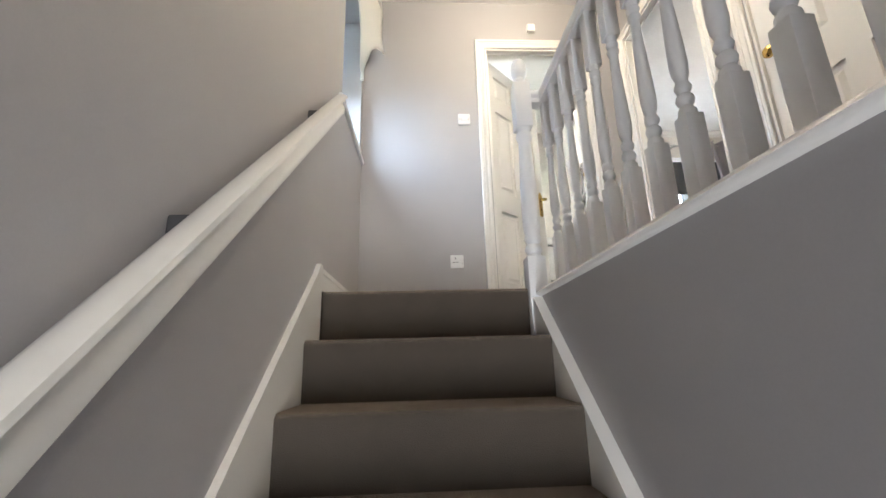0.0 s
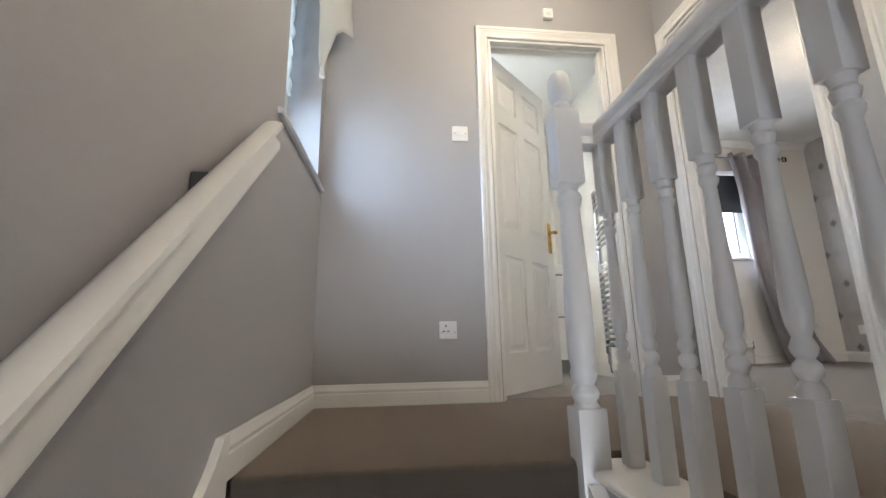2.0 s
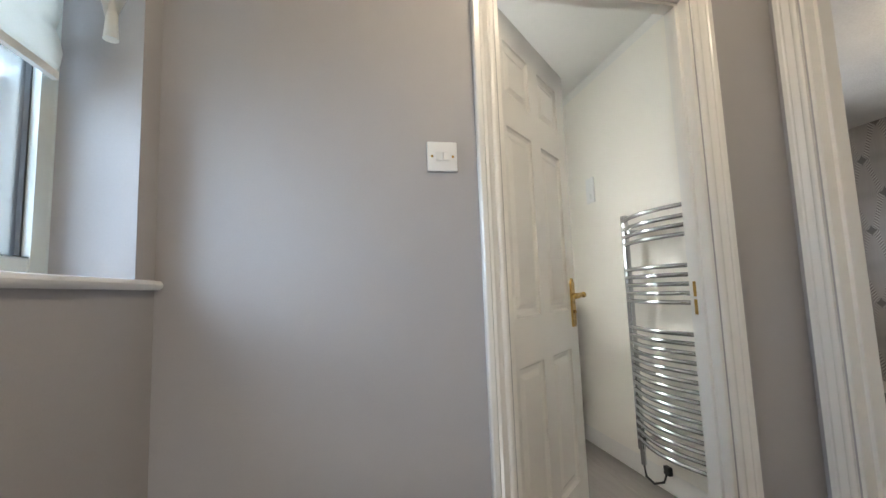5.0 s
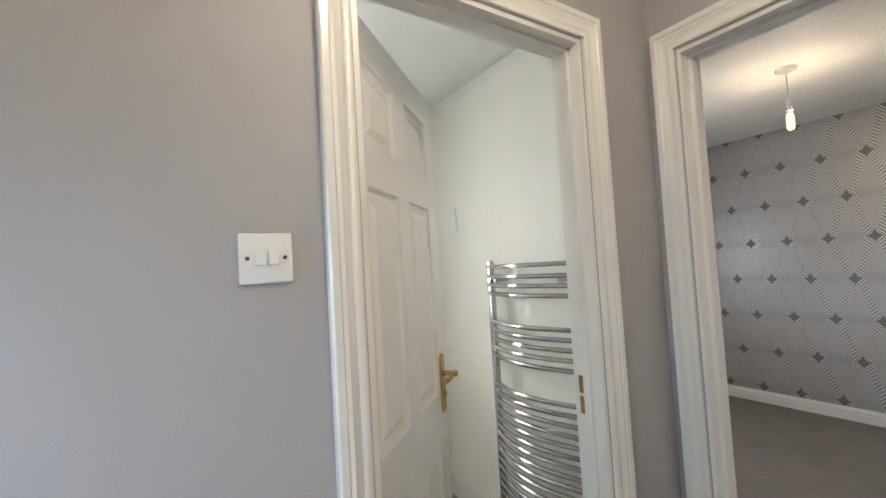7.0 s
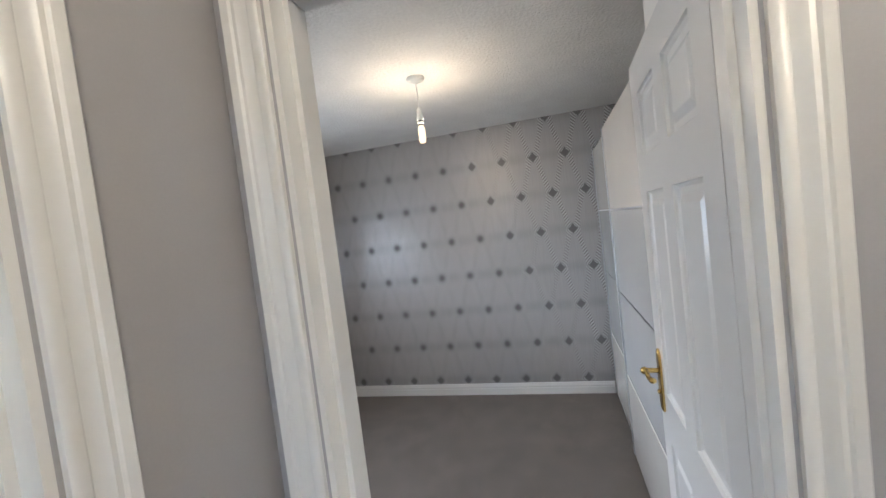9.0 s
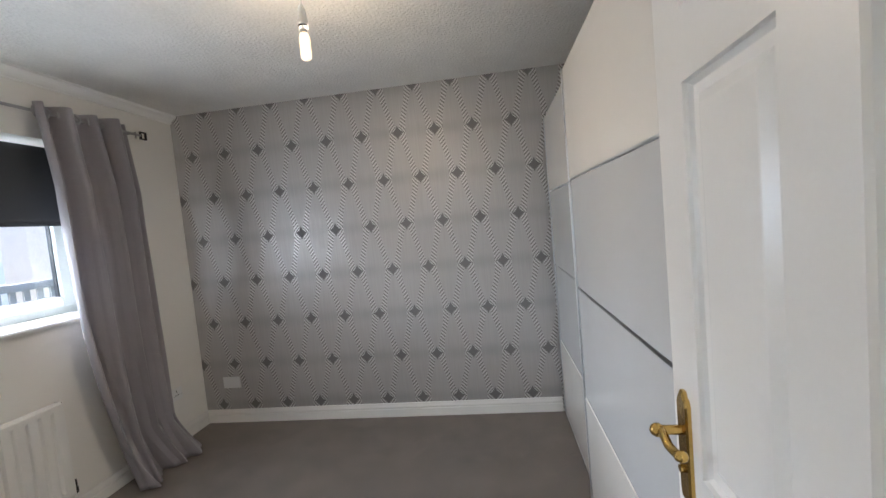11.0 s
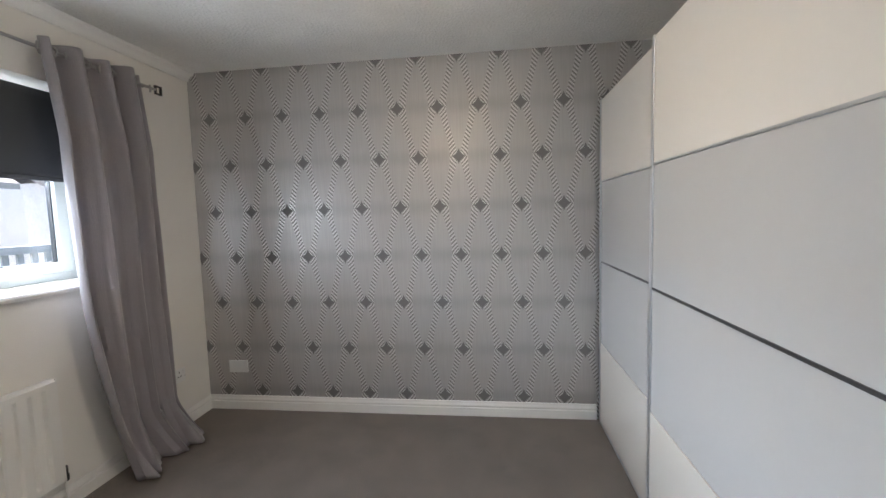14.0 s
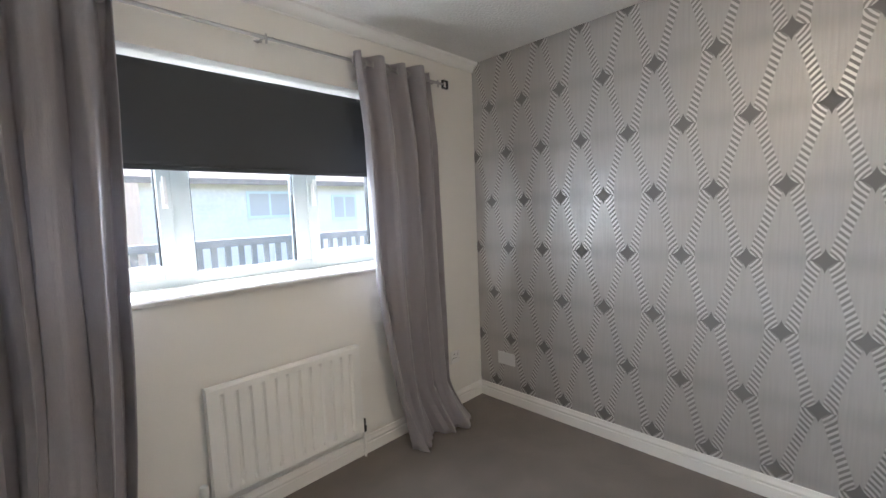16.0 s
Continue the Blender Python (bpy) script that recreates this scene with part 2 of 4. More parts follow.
        for sock, val in (("Factor", fac), ("A", a), ("B", c)):
            if isinstance(val, tuple):
                k.inputs[sock].default_value = (*val, 1)
            else:
                l.new(val, k.inputs[sock])
        return k.outputs["Result"]

    ground = blend(brush.outputs[0], (0.42, 0.405, 0.395), (0.55, 0.533, 0.52))
    ground = blend(shade, ground, (0.21, 0.20, 0.20))
    ground = blend(calc("MULTIPLY", rope, calc("SUBTRACT", 1.0, stripe)), ground, (0.28, 0.268, 0.258))
    colour = blend(rope_hi, ground, (0.65, 0.635, 0.62))
    colour = blend(star, colour, (0.19, 0.18, 0.178))
    l.new(colour, b.inputs["Base Color"])
    l.new(calc("ADD", 0.34, calc("SUBTRACT", calc("MULTIPLY", rope_hi, 0.36), calc("MULTIPLY", star, 0.2))), b.inputs["Metallic"])
    l.new(calc("ADD", calc("ADD", 0.41, calc("MULTIPLY", brush.outputs[0], 0.1)), calc("SUBTRACT", calc("MULTIPLY", star, 0.2), calc("MULTIPLY", rope_hi, 0.10))), b.inputs["Roughness"])
    bp = n.new("ShaderNodeBump")
    bp.inputs["Distance"].default_value = 0.0006
    l.new(calc("ADD", rope_hi, calc("MULTIPLY", brush.outputs[0], 0.3)), bp.inputs["Height"])
    l.new(bp.outputs[0], b.inputs["Normal"])
    return m


PAPER_COL, PAPER_ROW, PAPER_Y, PAPER_Z = 0.2595, 0.3135, 2.637, 1.077
WALLPAPER = wallpaper()

# ---- helpers for meshes ----


def finish(name, bm, material, smooth=False):
    bmesh.ops.recalc_face_normals(bm, faces=bm.faces)
    me = bpy.data.meshes.new(name)
    bm.to_mesh(me)
    bm.free()
    me.materials.append(material)
    if smooth:
        for p in me.polygons:
            p.use_smooth = True
        me.set_sharp_from_angle(angle=radians(40))
    return me


def part(name, bm, material, parent=None, label="", smooth=False, at=None):
    ob = new(name, finish(name, bm, material, smooth))
    if at is not None:
        ob.matrix_basis = at
    ob.parent = parent
    return tagged(ob, label) if label else ob


def thing(name, label, category, group="", at=None, kind=""):
    ob = new(name)
    ob.empty_display_size = 0.1
    if at is not None:
        ob.matrix_basis = at
    return tagged(ob, label, category, group, kind)


def box(bm, x0, y0, z0, x1, y1, z1, bevel=0.0, segments=2):
    made = bmesh.ops.create_cube(bm, size=1)["verts"]
    for v in made:
        v.co = ((x0 + x1) / 2 + v.co.x * (x1 - x0), (y0 + y1) / 2 + v.co.y * (y1 - y0), (z0 + z1) / 2 + v.co.z * (z1 - z0))
    if bevel:
        edges = list({e for v in made for e in v.link_edges})
        bmesh.ops.bevel(bm, geom=edges, offset=bevel, segments=segments, affect="EDGES", profile=0.5)
    return bm


def boxes(*rows, bevel=0.0):
    bm = bmesh.new()
    for r in rows:
        box(bm, *r, bevel=bevel)
    return bm


def lathe(bm, profile, segments=20, centre=(0, 0, 0)):
    """Turns (radius, height) pairs round a vertical line."""
    cx, cy, cz = centre
    rings = []
    for r, z in profile:
        rings.append([bm.verts.new((cx + r * math.cos(2 * math.pi * k / segments), cy + r * math.sin(2 * math.pi * k / segments), cz + z)) for k in range(segments)])
    for a, b in zip(rings, rings[1:]):
        for k in range(segments):
            j = (k + 1) % segments
            bm.faces.new((a[k], a[j], b[j], b[k]))
    bm.faces.new(rings[0][::-1])
    bm.faces.new(rings[-1])
    return bm


def tube(bm, points, radius, segments=10):
    points = [Vector(p) for p in points]
    rings = []
    for i, p in enumerate(points):
        t = (points[min(i + 1, len(points) - 1)] - points[max(i - 1, 0)]).normalized()
        ref = Vector((0, 0, 1)) if abs(t.z) < 0.9 else Vector((1, 0, 0))
        s = t.cross(ref).normalized()
        w = s.cross(t)
        rings.append([bm.verts.new(p + radius * (math.cos(2 * math.pi * k / segments) * s + math.sin(2 * math.pi * k / segments) * w)) for k in range(segments)])
    for a, b in zip(rings, rings[1:]):
        for k in range(segments):
            j = (k + 1) % segments
            bm.faces.new((a[k], a[j], b[j], b[k]))
    bm.faces.new(rings[0][::-1])
    bm.faces.new(rings[-1])
    return bm


def sweep(path, normal, profile, bm=None):
    """Runs a closed profile of (side, out) pairs along a flat path with mitred corners; side is to the right of the way seen against the normal."""
    bm = bm or bmesh.new()
    n = Vector(normal).normalized()
    pts = [Vector(p) for p in path]
    ways = [(b - a).normalized() for a, b in zip(pts, pts[1:])]
    sides = [w.cross(n) for w in ways]
    rings = []
    for i, p in enumerate(pts):
        if i == 0:
            s = sides[0]
        elif i == len(pts) - 1:
            s = sides[-1]
        else:
            s = (sides[i - 1] + sides[i]).normalized()
            s = s / s.dot(sides[i])
        rings.append([bm.verts.new(p + s * a + n * b) for a, b in profile])
    m = len(profile)
    for a, b in zip(rings, rings[1:]):
        for k in range(m):
            j = (k + 1) % m
            bm.faces.new((a[k], a[j], b[j], b[k]))
    bm.faces.new(rings[0])
    bm.faces.new(rings[-1][::-1])
    return bm


def extrude_x(points, x0, x1, bm=None):
    """A (y, z) outline made solid from x0 to x1."""
    bm = bm or bmesh.new()
    a = [bm.verts.new((x0, y, z)) for y, z in points]
    b = [bm.verts.new((x1, y, z)) for y, z in points]
    bm.faces.new(a)
    bm.faces.new(b[::-1])
    for k in range(len(points)):
        j = (k + 1) % len(points)
        bm.faces.new((a[k], b[k], b[j], a[j]))
    return bm


def structure(name, bm, material, label, category, smooth=False):
    return tagged(part(name, bm, material, None, "", smooth), label, category, "", "structure")


# ---- the shell ----
H, HL, TOP, DOWN = 2.33, 2.41, 2.5, -2.6
WEST, NORTH, EAST = 0.0, 3.2, 1.935
FAR, WINDOW_Y = 4.875, 4.985
structure("wall_west", boxes(
    (-0.3, -1.9, DOWN - 0.1, 0, 2.5, TOP), (-0.3, 3.11, DOWN - 0.1, 0, 5.3, TOP),
    (-0.3, 2.5, DOWN - 0.1, 0, 3.11, 1.03), (-0.3, 2.5, 2.12, 0, 3.11, TOP)), WALL_GREY, "grey painted stairwell wall with a window reveal", "wall")
structure("wall_landing_north", boxes((0, NORTH, -0.2, 0.9, 3.3, HL), (1.6, NORTH, -0.2, 1.96, 3.3, HL), (0.9, NORTH, 1.985, 1.6, 3.3, HL)),
          WALL_GREY, "grey painted landing wall beside the bathroom door", "wall")
structure("wall_landing_east", boxes(
    (EAST, -0.7, -0.2, 1.96, 1.38, HL), (EAST, 2.10, -0.2, 1.96, 2.385, HL), (EAST, 3.10, -0.2, 1.96, NORTH, HL),
    (EAST, 1.38, 1.985, 1.96, 2.10, HL), (EAST, 2.385, 1.985, 1.96, 3.10, HL)), WALL_GREY, "grey painted landing wall with two doorways", "wall")
structure("wall_bathroom_east", boxes((EAST, 3.3, -0.2, 1.96, 4.985, H)), WALL_BATH, "white painted bathroom wall", "wall")
structure("wall_bathroom_west", boxes((0, 3.3, -0.2, 0.012, 4.985, H)), WALL_BATH, "white painted bathroom wall", "wall")
# The gap in this wall holds the added, unseen window.
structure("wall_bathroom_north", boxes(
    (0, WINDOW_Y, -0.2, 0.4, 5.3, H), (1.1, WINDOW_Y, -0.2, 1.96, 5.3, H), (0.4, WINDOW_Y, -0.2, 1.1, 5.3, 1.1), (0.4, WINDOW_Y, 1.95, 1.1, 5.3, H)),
    WALL_BATH, "white painted bathroom wall with an opening for the added window", "wall")
structure("wall_bedroom_west", boxes((1.96, 2.2, -0.2, 2.05, 2.385, H), (1.96, 3.10, -0.2, 2.05, 5.3, H), (1.96, 2.385, 1.985, 2.05, 3.10, H)),
          WALL_CREAM, "cream painted bedroom wall beside the door", "wall")
structure("wall_bedroom_north", boxes(
    (2.05, WINDOW_Y, -0.2, 2.60, 5.3, H), (4.24, WINDOW_Y, -0.2, FAR, 5.3, H), (2.60, WINDOW_Y, -0.2, 4.24, 5.3, 1.02), (2.60, WINDOW_Y, 2.0, 4.24, 5.3, H)),
    WALL_CREAM, "cream painted bedroom wall below and round the window", "wall")
structure("wall_bedroom_east", boxes((FAR, 1.5, -0.2, 5.05, 5.3, H)), WALLPAPER, "feature wall in silver-grey lattice wallpaper with dark stars", "wall")
structure("wall_bedroom_south", boxes((2.05, 2.20, -0.2, 2.86, 2.30, H), (2.76, 1.6, -0.2, 2.86, 2.20, H), (2.76, 1.5, -0.2, FAR, 1.6, H)),
          WALL_CREAM, "cream painted bedroom wall behind the wardrobe", "wall")
structure("wall_cupboard", boxes((1.99, 1.3, -0.2, 2.03, 2.18, H)), WALL_CREAM, "plain wall closing the cupboard behind its door", "wall")
structure("wall_landing_south", boxes((0, -0.8, -0.3, 1.96, -0.7, HL)), WALL_GREY, "grey painted end wall of the landing", "wall")
structure("wall_stair_east", boxes((0.885, -1.9, DOWN, 1.035, 2.29, -0.04)), WALL_GREY, "grey painted wall below the landing beside the stairs", "wall")
# Unseen wall, left open only for the added hall lamp.
structure("wall_hall_south", boxes((0, -2.0, DOWN, 0.08, -1.9, -0.2), (0.90, -2.0, DOWN, 0.985, -1.9, -0.2), (0.08, -2.0, -0.45, 0.90, -1.9, -0.2)), WALL_GREY, "grey painted hall wall at the foot of the stairs", "wall")
structure("ceiling_hall", boxes((0, -1.9, -0.3, 0.985, -0.8, -0.2)), CEILING_PLAIN, "white hall ceiling", "ceiling")
structure("floor_hall", boxes((0, -1.9, DOWN - 0.1, 0.985, 2.24, DOWN)), CARPET_STAIR, "taupe carpet in the hall", "floor")
structure("floor_landing", boxes((1.036, -0.7, -0.2, 1.985, NORTH + 0.05, 0), (0, 2.30, -0.2, 1.036, NORTH + 0.05, 0), (0, 2.25, -0.19, 0.02, 2.30, 0), (0.846, 2.25, -0.19, 0.86, 2.30, 0)), CARPET_STAIR, "taupe landing carpet", "floor")
structure("floor_bedroom", boxes((1.985, 1.6, -0.2, FAR, WINDOW_Y, 0)), CARPET_BED, "dark grey bedroom carpet", "floor")
bath_floor = structure("floor_bathroom", boxes((0, NORTH + 0.05, -0.2, 1.935, WINDOW_Y, -0.006)), VINYL, "grey wood-effect bathroom floor", "floor")
structure("ceiling_landing", boxes((-0.3, -0.8, HL, 1.96, 3.25, TOP)), CEILING_PLAIN, "white landing ceiling", "ceiling")
structure("ceiling_bathroom", boxes((-0.3, 3.25, H, 1.96, 5.3, TOP)), CEILING_PLAIN, "white bathroom ceiling", "ceiling")
structure("ceiling_bedroom", boxes((1.96, 1.5, H, 5.05, 5.3, TOP)), CEILING, "white textured bedroom ceiling", "ceiling")

SKIRT = [(0, 0), (0.017, 0), (0.017, 0.055), (0.013, 0.059), (0.013, 0.066), (0.016, 0.070), (0.014, 0.079), (0.009, 0.086), (0.009, 0.091), (0.006, 0.098), (0, 0.098)]


def skirting(name, path, label="white gloss skirting board"):
    return structure(name, sweep([(x, y, 0) for x, y in path], (0, 0, 1), SKIRT), GLOSS, label, "skirting board", True)


skirting("baseboard_landing_north", [(0.001, 2.19), (0.001, NORTH - 0.001), (0.83, NORTH - 0.001)], "white gloss skirting board round the landing corner")
skirting("baseboard_landing_corner", [(1.67, NORTH - 0.001), (EAST - 0.001, NORTH - 0.001), (EAST - 0.001, 3.172)])
skirting("baseboard_bathroom", [(1.66, 3.301), (EAST - 0.001, 3.301), (EAST - 0.001, 4.98), (0.02, 4.98)])
skirting("baseboard_bedroom", [(2.051, 3.19), (2.051, WINDOW_Y - 0.001), (FAR - 0.001, WINDOW_Y - 0.001), (FAR - 0.001, 2.31)], "white gloss skirting board below the wallpaper")

COVE = [(0, 0), (0.055, 0), (0.050, -0.012), (0.030, -0.022), (0.016, -0.036), (0.010, -0.052), (0, -0.055)]
structure("trim_bedroom_cove", sweep([(2.051, WINDOW_Y - 0.001, H), (FAR, WINDOW_Y - 0.001, H)], (0, 0, 1), COVE), CEILING_PLAIN, "white plaster cove above the window", "cove", True)
structure("trim_bathroom_cove", sweep([(EAST - 0.001, 3.3, H), (EAST - 0.001, 4.985, H)], (0, 0, 1), COVE), CEILING_PLAIN, "white bathroom cove", "cove", True)

# ---- doors ----
ARCH = [(0.006, 0), (0.006, 0.010), (0.012, 0.014), (0.022, 0.014), (0.026, 0.011), (0.034, 0.013), (0.044, 0.019), (0.052, 0.017), (0.056, 0.021), (0.070, 0.022), (0.074, 0.018), (0.074, 0)]


def door_frame(name, axis, face, far, a, b, top, outward, label, stop):
    """Lining, stop and architrave of an opening from a to b along the wall; face and far are the wall's two faces."""
    ob = thing(name, label, "door frame", kind="structure")
    t = 0.012

    def put(u, v, z):
        return (u, v, z) if axis == "x" else (v, u, z)

    def slab(u0, v0, z0, u1, v1, z1):
        p, q = put(u0, v0, z0), put(u1, v1, z1)
        return (min(p[0], q[0]), min(p[1], q[1]), z0, max(p[0], q[0]), max(p[1], q[1]), z1)

    lo, hi = min(face, far), max(face, far)
    part("lining", boxes(slab(a, lo, 0, a + t, hi, top), slab(b - t, lo, 0, b, hi, top), slab(a + t, lo, top - t, b - t, hi, top)), GLOSS, ob)
    s0, s1 = stop
    part("stop", boxes(slab(a + t, s0, 0, a + 2 * t, s1, top - t), slab(b - 2 * t, s0, 0, b - t, s1, top - t), slab(a + 2 * t, s0, top - 2 * t, b - 2 * t, s1, top - t)), GLOSS, ob)
    n = Vector(put(0, outward, 0))
    path = [put(a, face, 0), put(a, face, top), put(b, face, top), put(b, face, 0)]
    trial = (Vector(path[1]) - Vector(path[0])).cross(n)
    away = Vector(put(a, 0, 0)) - Vector(put(b, 0, 0))
    prof = ARCH if trial.dot(away) > 0 else [(-p, q) for p, q in ARCH]
    part("architrave", sweep(path, n, prof), GLOSS, ob, "moulded white gloss architrave", True)
    return ob


def six_panel_door(name, label, width, height, at, style, hinge_left=True, group=""):
    """A moulded six-panel leaf; hinge line at the origin, leaf along +x, thickness along y, face at y = 0."""
    ob = thing(name, label, "door", group, at, "structure")
    th, stile, mid = 0.035, 0.105 * width / 0.762, 0.098 * width / 0.762
    pw = (width - 2 * stile - mid) / 2
    xs = [(stile, stile + pw), (stile + pw + mid, width - stile)]
    zs = [(0.215, 0.745), (0.905, 1.555), (1.665, height - 0.105)]
    gx = [0, xs[0][0], xs[0][1], xs[1][0], xs[1][1], width]
    gz = [0.006, *[z for pair in zs for z in pair], height]
    bm = bmesh.new()
    grid = [[bm.verts.new((x, 0, z)) for z in gz] for x in gx]
    faces = []
    for i in range(5):
        for k in range(6 + 1):
            if not (i in (1, 3) and k in (1, 3, 5)):
                faces.append(bm.faces.new((grid[i][k], grid[i + 1][k], grid[i + 1][k + 1], grid[i][k + 1])))
    moved = bmesh.ops.extrude_face_region(bm, geom=faces)["geom"]
    for v in moved:
        if isinstance(v, bmesh.types.BMVert):
            v.co.y += th
    part("leaf", bm, GLOSS, ob)
    for x0, x1 in xs:
        for z0, z1 in zs:
            bm = bmesh.new()
            for face, sign in ((0.0, 1), (th, -1)):
                rings = []
                for inset, depth in ((0, 0.0), (0.002, 0.007), (0.010, 0.0125), (0.026, 0.013), (0.044, 0.0045), (0.047, 0.004)):
                    y = face + sign * depth
                    rings.append([bm.verts.new(c) for c in ((x0 + inset, y, z0 + inset), (x1 - inset, y, z0 + inset), (x1 - inset, y, z1 - inset), (x0 + inset, y, z1 - inset))])
                for r, q in zip(rings, rings[1:]):
                    for k in range(4):
                        bm.faces.new((r[k], r[(k + 1) % 4], q[(k + 1) % 4], q[k]))
                bm.faces.new(rings[-1])
            part("panel", bm, GLOSS, ob)
    if style == "lever":
        for face, sign in ((0.0, -1), (th, 1)):
            x = width - 0.052
            bm = bmesh.new()
            outline = [(-0.016, -0.1), (0.016, -0.1), (0.021, -0.088), (0.021, 0.085), (0.017, 0.094), (0.010, 0.098), (0.006, 0.107), (-0.006, 0.107), (-0.010, 0.098), (-0.017, 0.094), (-0.021, 0.085), (-0.021, -0.088)]
            fr = [bm.verts.new((x + a, face + sign * 0.006, 0.93 + c)) for a, c in outline]
            fi = [bm.verts.new((x + a * 0.82, face + sign * 0.009, 0.93 + c * 0.95)) for a, c in outline]
            bk = [bm.verts.new((x + a, face + sign * 0.0, 0.93 + c)) for a, c in outline]
            for k in range(len(outline)):
                j = (k + 1) % len(outline)
                bm.faces.new((bk[k], bk[j], fr[j], fr[k]))
                bm.faces.new((fr[k], fr[j], fi[j], fi[k]))
            bm.faces.new(fi)
            plate = part("handle_plate", bm, BRASS, ob, "brass lever handle on a long shaped plate")
            bm = bmesh.new()
            z = 0.965
            tube(bm, [(x, face, z), (x, face + sign * 0.045, z)], 0.0085, 12)
            tube(bm, [(x + 0.004, face + sign * 0.043, z), (x - 0.02, face + sign * 0.047, z + 0.003), (x - 0.040, face + sign * 0.046, z - 0.006), (x - 0.058, face + sign * 0.043, z - 0.008), (x - 0.070, face + sign * 0.040, z - 0.006)], 0.0075, 12)
            lathe(bm, [(0.004, -0.009), (0.010, -0.005), (0.0115, 0.0), (0.010, 0.005), (0.004, 0.009)], 12, (x - 0.074, face + sign * 0.039, z - 0.006))
            lathe(bm, [(0.004, -0.012), (0.011, -0.007), (0.0135, 0.0), (0.011, 0.007), (0.004, 0.012)], 12, (x, face + sign * 0.05, z))
            part("lever", bm, BRASS, plate, smooth=True)
            bm = bmesh.new()
            tube(bm, [(x, face + sign * 0.006, 0.893), (x, face + sign * 0.016, 0.893)], 0.007, 12)
            part("keyhole_turn", bm, BRASS, plate, smooth=True)
    else:
        x, z = width - 0.075, 0.965
        bm = bmesh.new()
        for r0, y0, r1, y1 in ((0.026, 0.0, 0.026, -0.004), (0.011, -0.004, 0.010, -0.028), (0.016, -0.026, 0.027, -0.038), (0.027, -0.038, 0.027, -0.052), (0.027, -0.052, 0.015, -0.062)):
            ra = [bm.verts.new((x + r0 * math.cos(k * math.pi / 10), y0, z + r0 * math.sin(k * math.pi / 10))) for k in range(20)]
            rb = [bm.verts.new((x + r1 * math.cos(k * math.pi / 10), y1, z + r1 * math.sin(k * math.pi / 10))) for k in range(20)]
            for k in range(20):
                bm.faces.new((ra[k], ra[(k + 1) % 20], rb[(k + 1) % 20], rb[k]))
            bm.faces.new(rb)
        part("knob", bm, BRASS, ob, "round polished brass knob", True)
    for z in (0.22, 1.76):
        bm = bmesh.new()
        tube(bm, [(-0.002, th + 0.004 if style == "far" else -0.004, z - 0.04), (-0.002, th + 0.004 if style == "far" else -0.004, z + 0.04)], 0.005, 8)
        part("hinge", bm, STEEL, ob)
    return ob


door_frame("door_frame_bathroom", "x", NORTH, 3.3, 0.90, 1.60, 1.985, -1, "white gloss bathroom door frame with moulded architrave", (3.235, 3.258))
door_frame("door_frame_bedroom", "y", EAST, 2.05, 2.385, 3.10, 1.985, -1, "white gloss bedroom door frame with moulded architrave", (1.975, 2.005))
door_frame("door_frame_cupboard", "y", EAST, 1.99, 1.38, 2.10, 1.985, -1, "white gloss cupboard door frame with moulded architrave", (1.975, 1.99))
bm = bmesh.new()
box(bm, -0.004, 3.262, 0.895, 0.0, 3.280, 0.945)
box(bm, -0.004, 3.262, 0.955, 0.0, 3.280, 1.005)
box(bm, -0.016, 3.260, 0.968, -0.004, 3.266, 0.995)
strike = part("strike_plate", bm, BRASS, bpy.data.objects["door_frame_bathroom"], "brass strike plate", at=Matrix.Translation((1.588, 0, 0)))
six_panel_door("door_bathroom", "open white six-panel bathroom door with brass lever handle", 0.70, 1.97,
               Matrix.Translation((0.912, 3.292, 0.0)) @ Matrix.Rotation(radians(43), 4, "Z"), "lever")
six_panel_door("door_bedroom", "open white six-panel bedroom door with brass lever handle", 0.772, 1.965,
               Matrix.Translation((2.052, 2.362, 0.0)) @ Matrix.Rotation(radians(-2.0), 4, "Z"), "lever")
six_panel_door("door_cupboard", "closed white six-panel cupboard door with round brass knob", 0.696, 1.965,
               Matrix.Translation((1.95, 1.392, 0.0)) @ Matrix.Rotation(radians(90), 4, "Z") @ Matrix.Scale(-1, 4, (0, 1, 0)), "knob")

# ---- stairs ----
RISE, GOING, NOSE = 0.2, 0.235, 2.23
stairs = thing("stairs", "straight flight of stairs in dark taupe carpet between white strings", "stairs", kind="structure")
for k in range(0, 13):
    y0, z0 = NOSE - GOING * k, -RISE * k
    back = y0 + GOING + 0.03 if k else 2.30
    r = 0.022
    nose = [(y0 + r - r * math.sin(a), z0 - r + r * math.cos(a)) for a in (0, 0.3, 0.6, 0.9, 1.2, 1.57)]
    prof = [(back, z0)] + nose + [(y0 + 0.002, z0 - 2.5 * r), (y0 + 0.006, z0 - RISE), (back, z0 - RISE)]
    part("step", extrude_x(prof, 0.02, 0.846), CARPET_STAIR, stairs, "", True)
slope = RISE / GOING


def string_board(lift, x0, x1, y_end, flat):
    pts = [(y_end, -0.35), (y_end, flat), (NOSE - 0.06, flat), (NOSE - 0.10, lift - 0.10 * slope)]
    y_low = NOSE - GOING * 12.5
    pts += [(y_low, lift - slope * (NOSE - y_low)), (y_low, lift - slope * (NOSE - y_low) - 0.35)]
    return extrude_x(pts, x0, x1)


part("string", string_board(0.135, 0.0005, 0.02, 2.20, 0.098), GLOSS, stairs, "white gloss stair string against the wall")
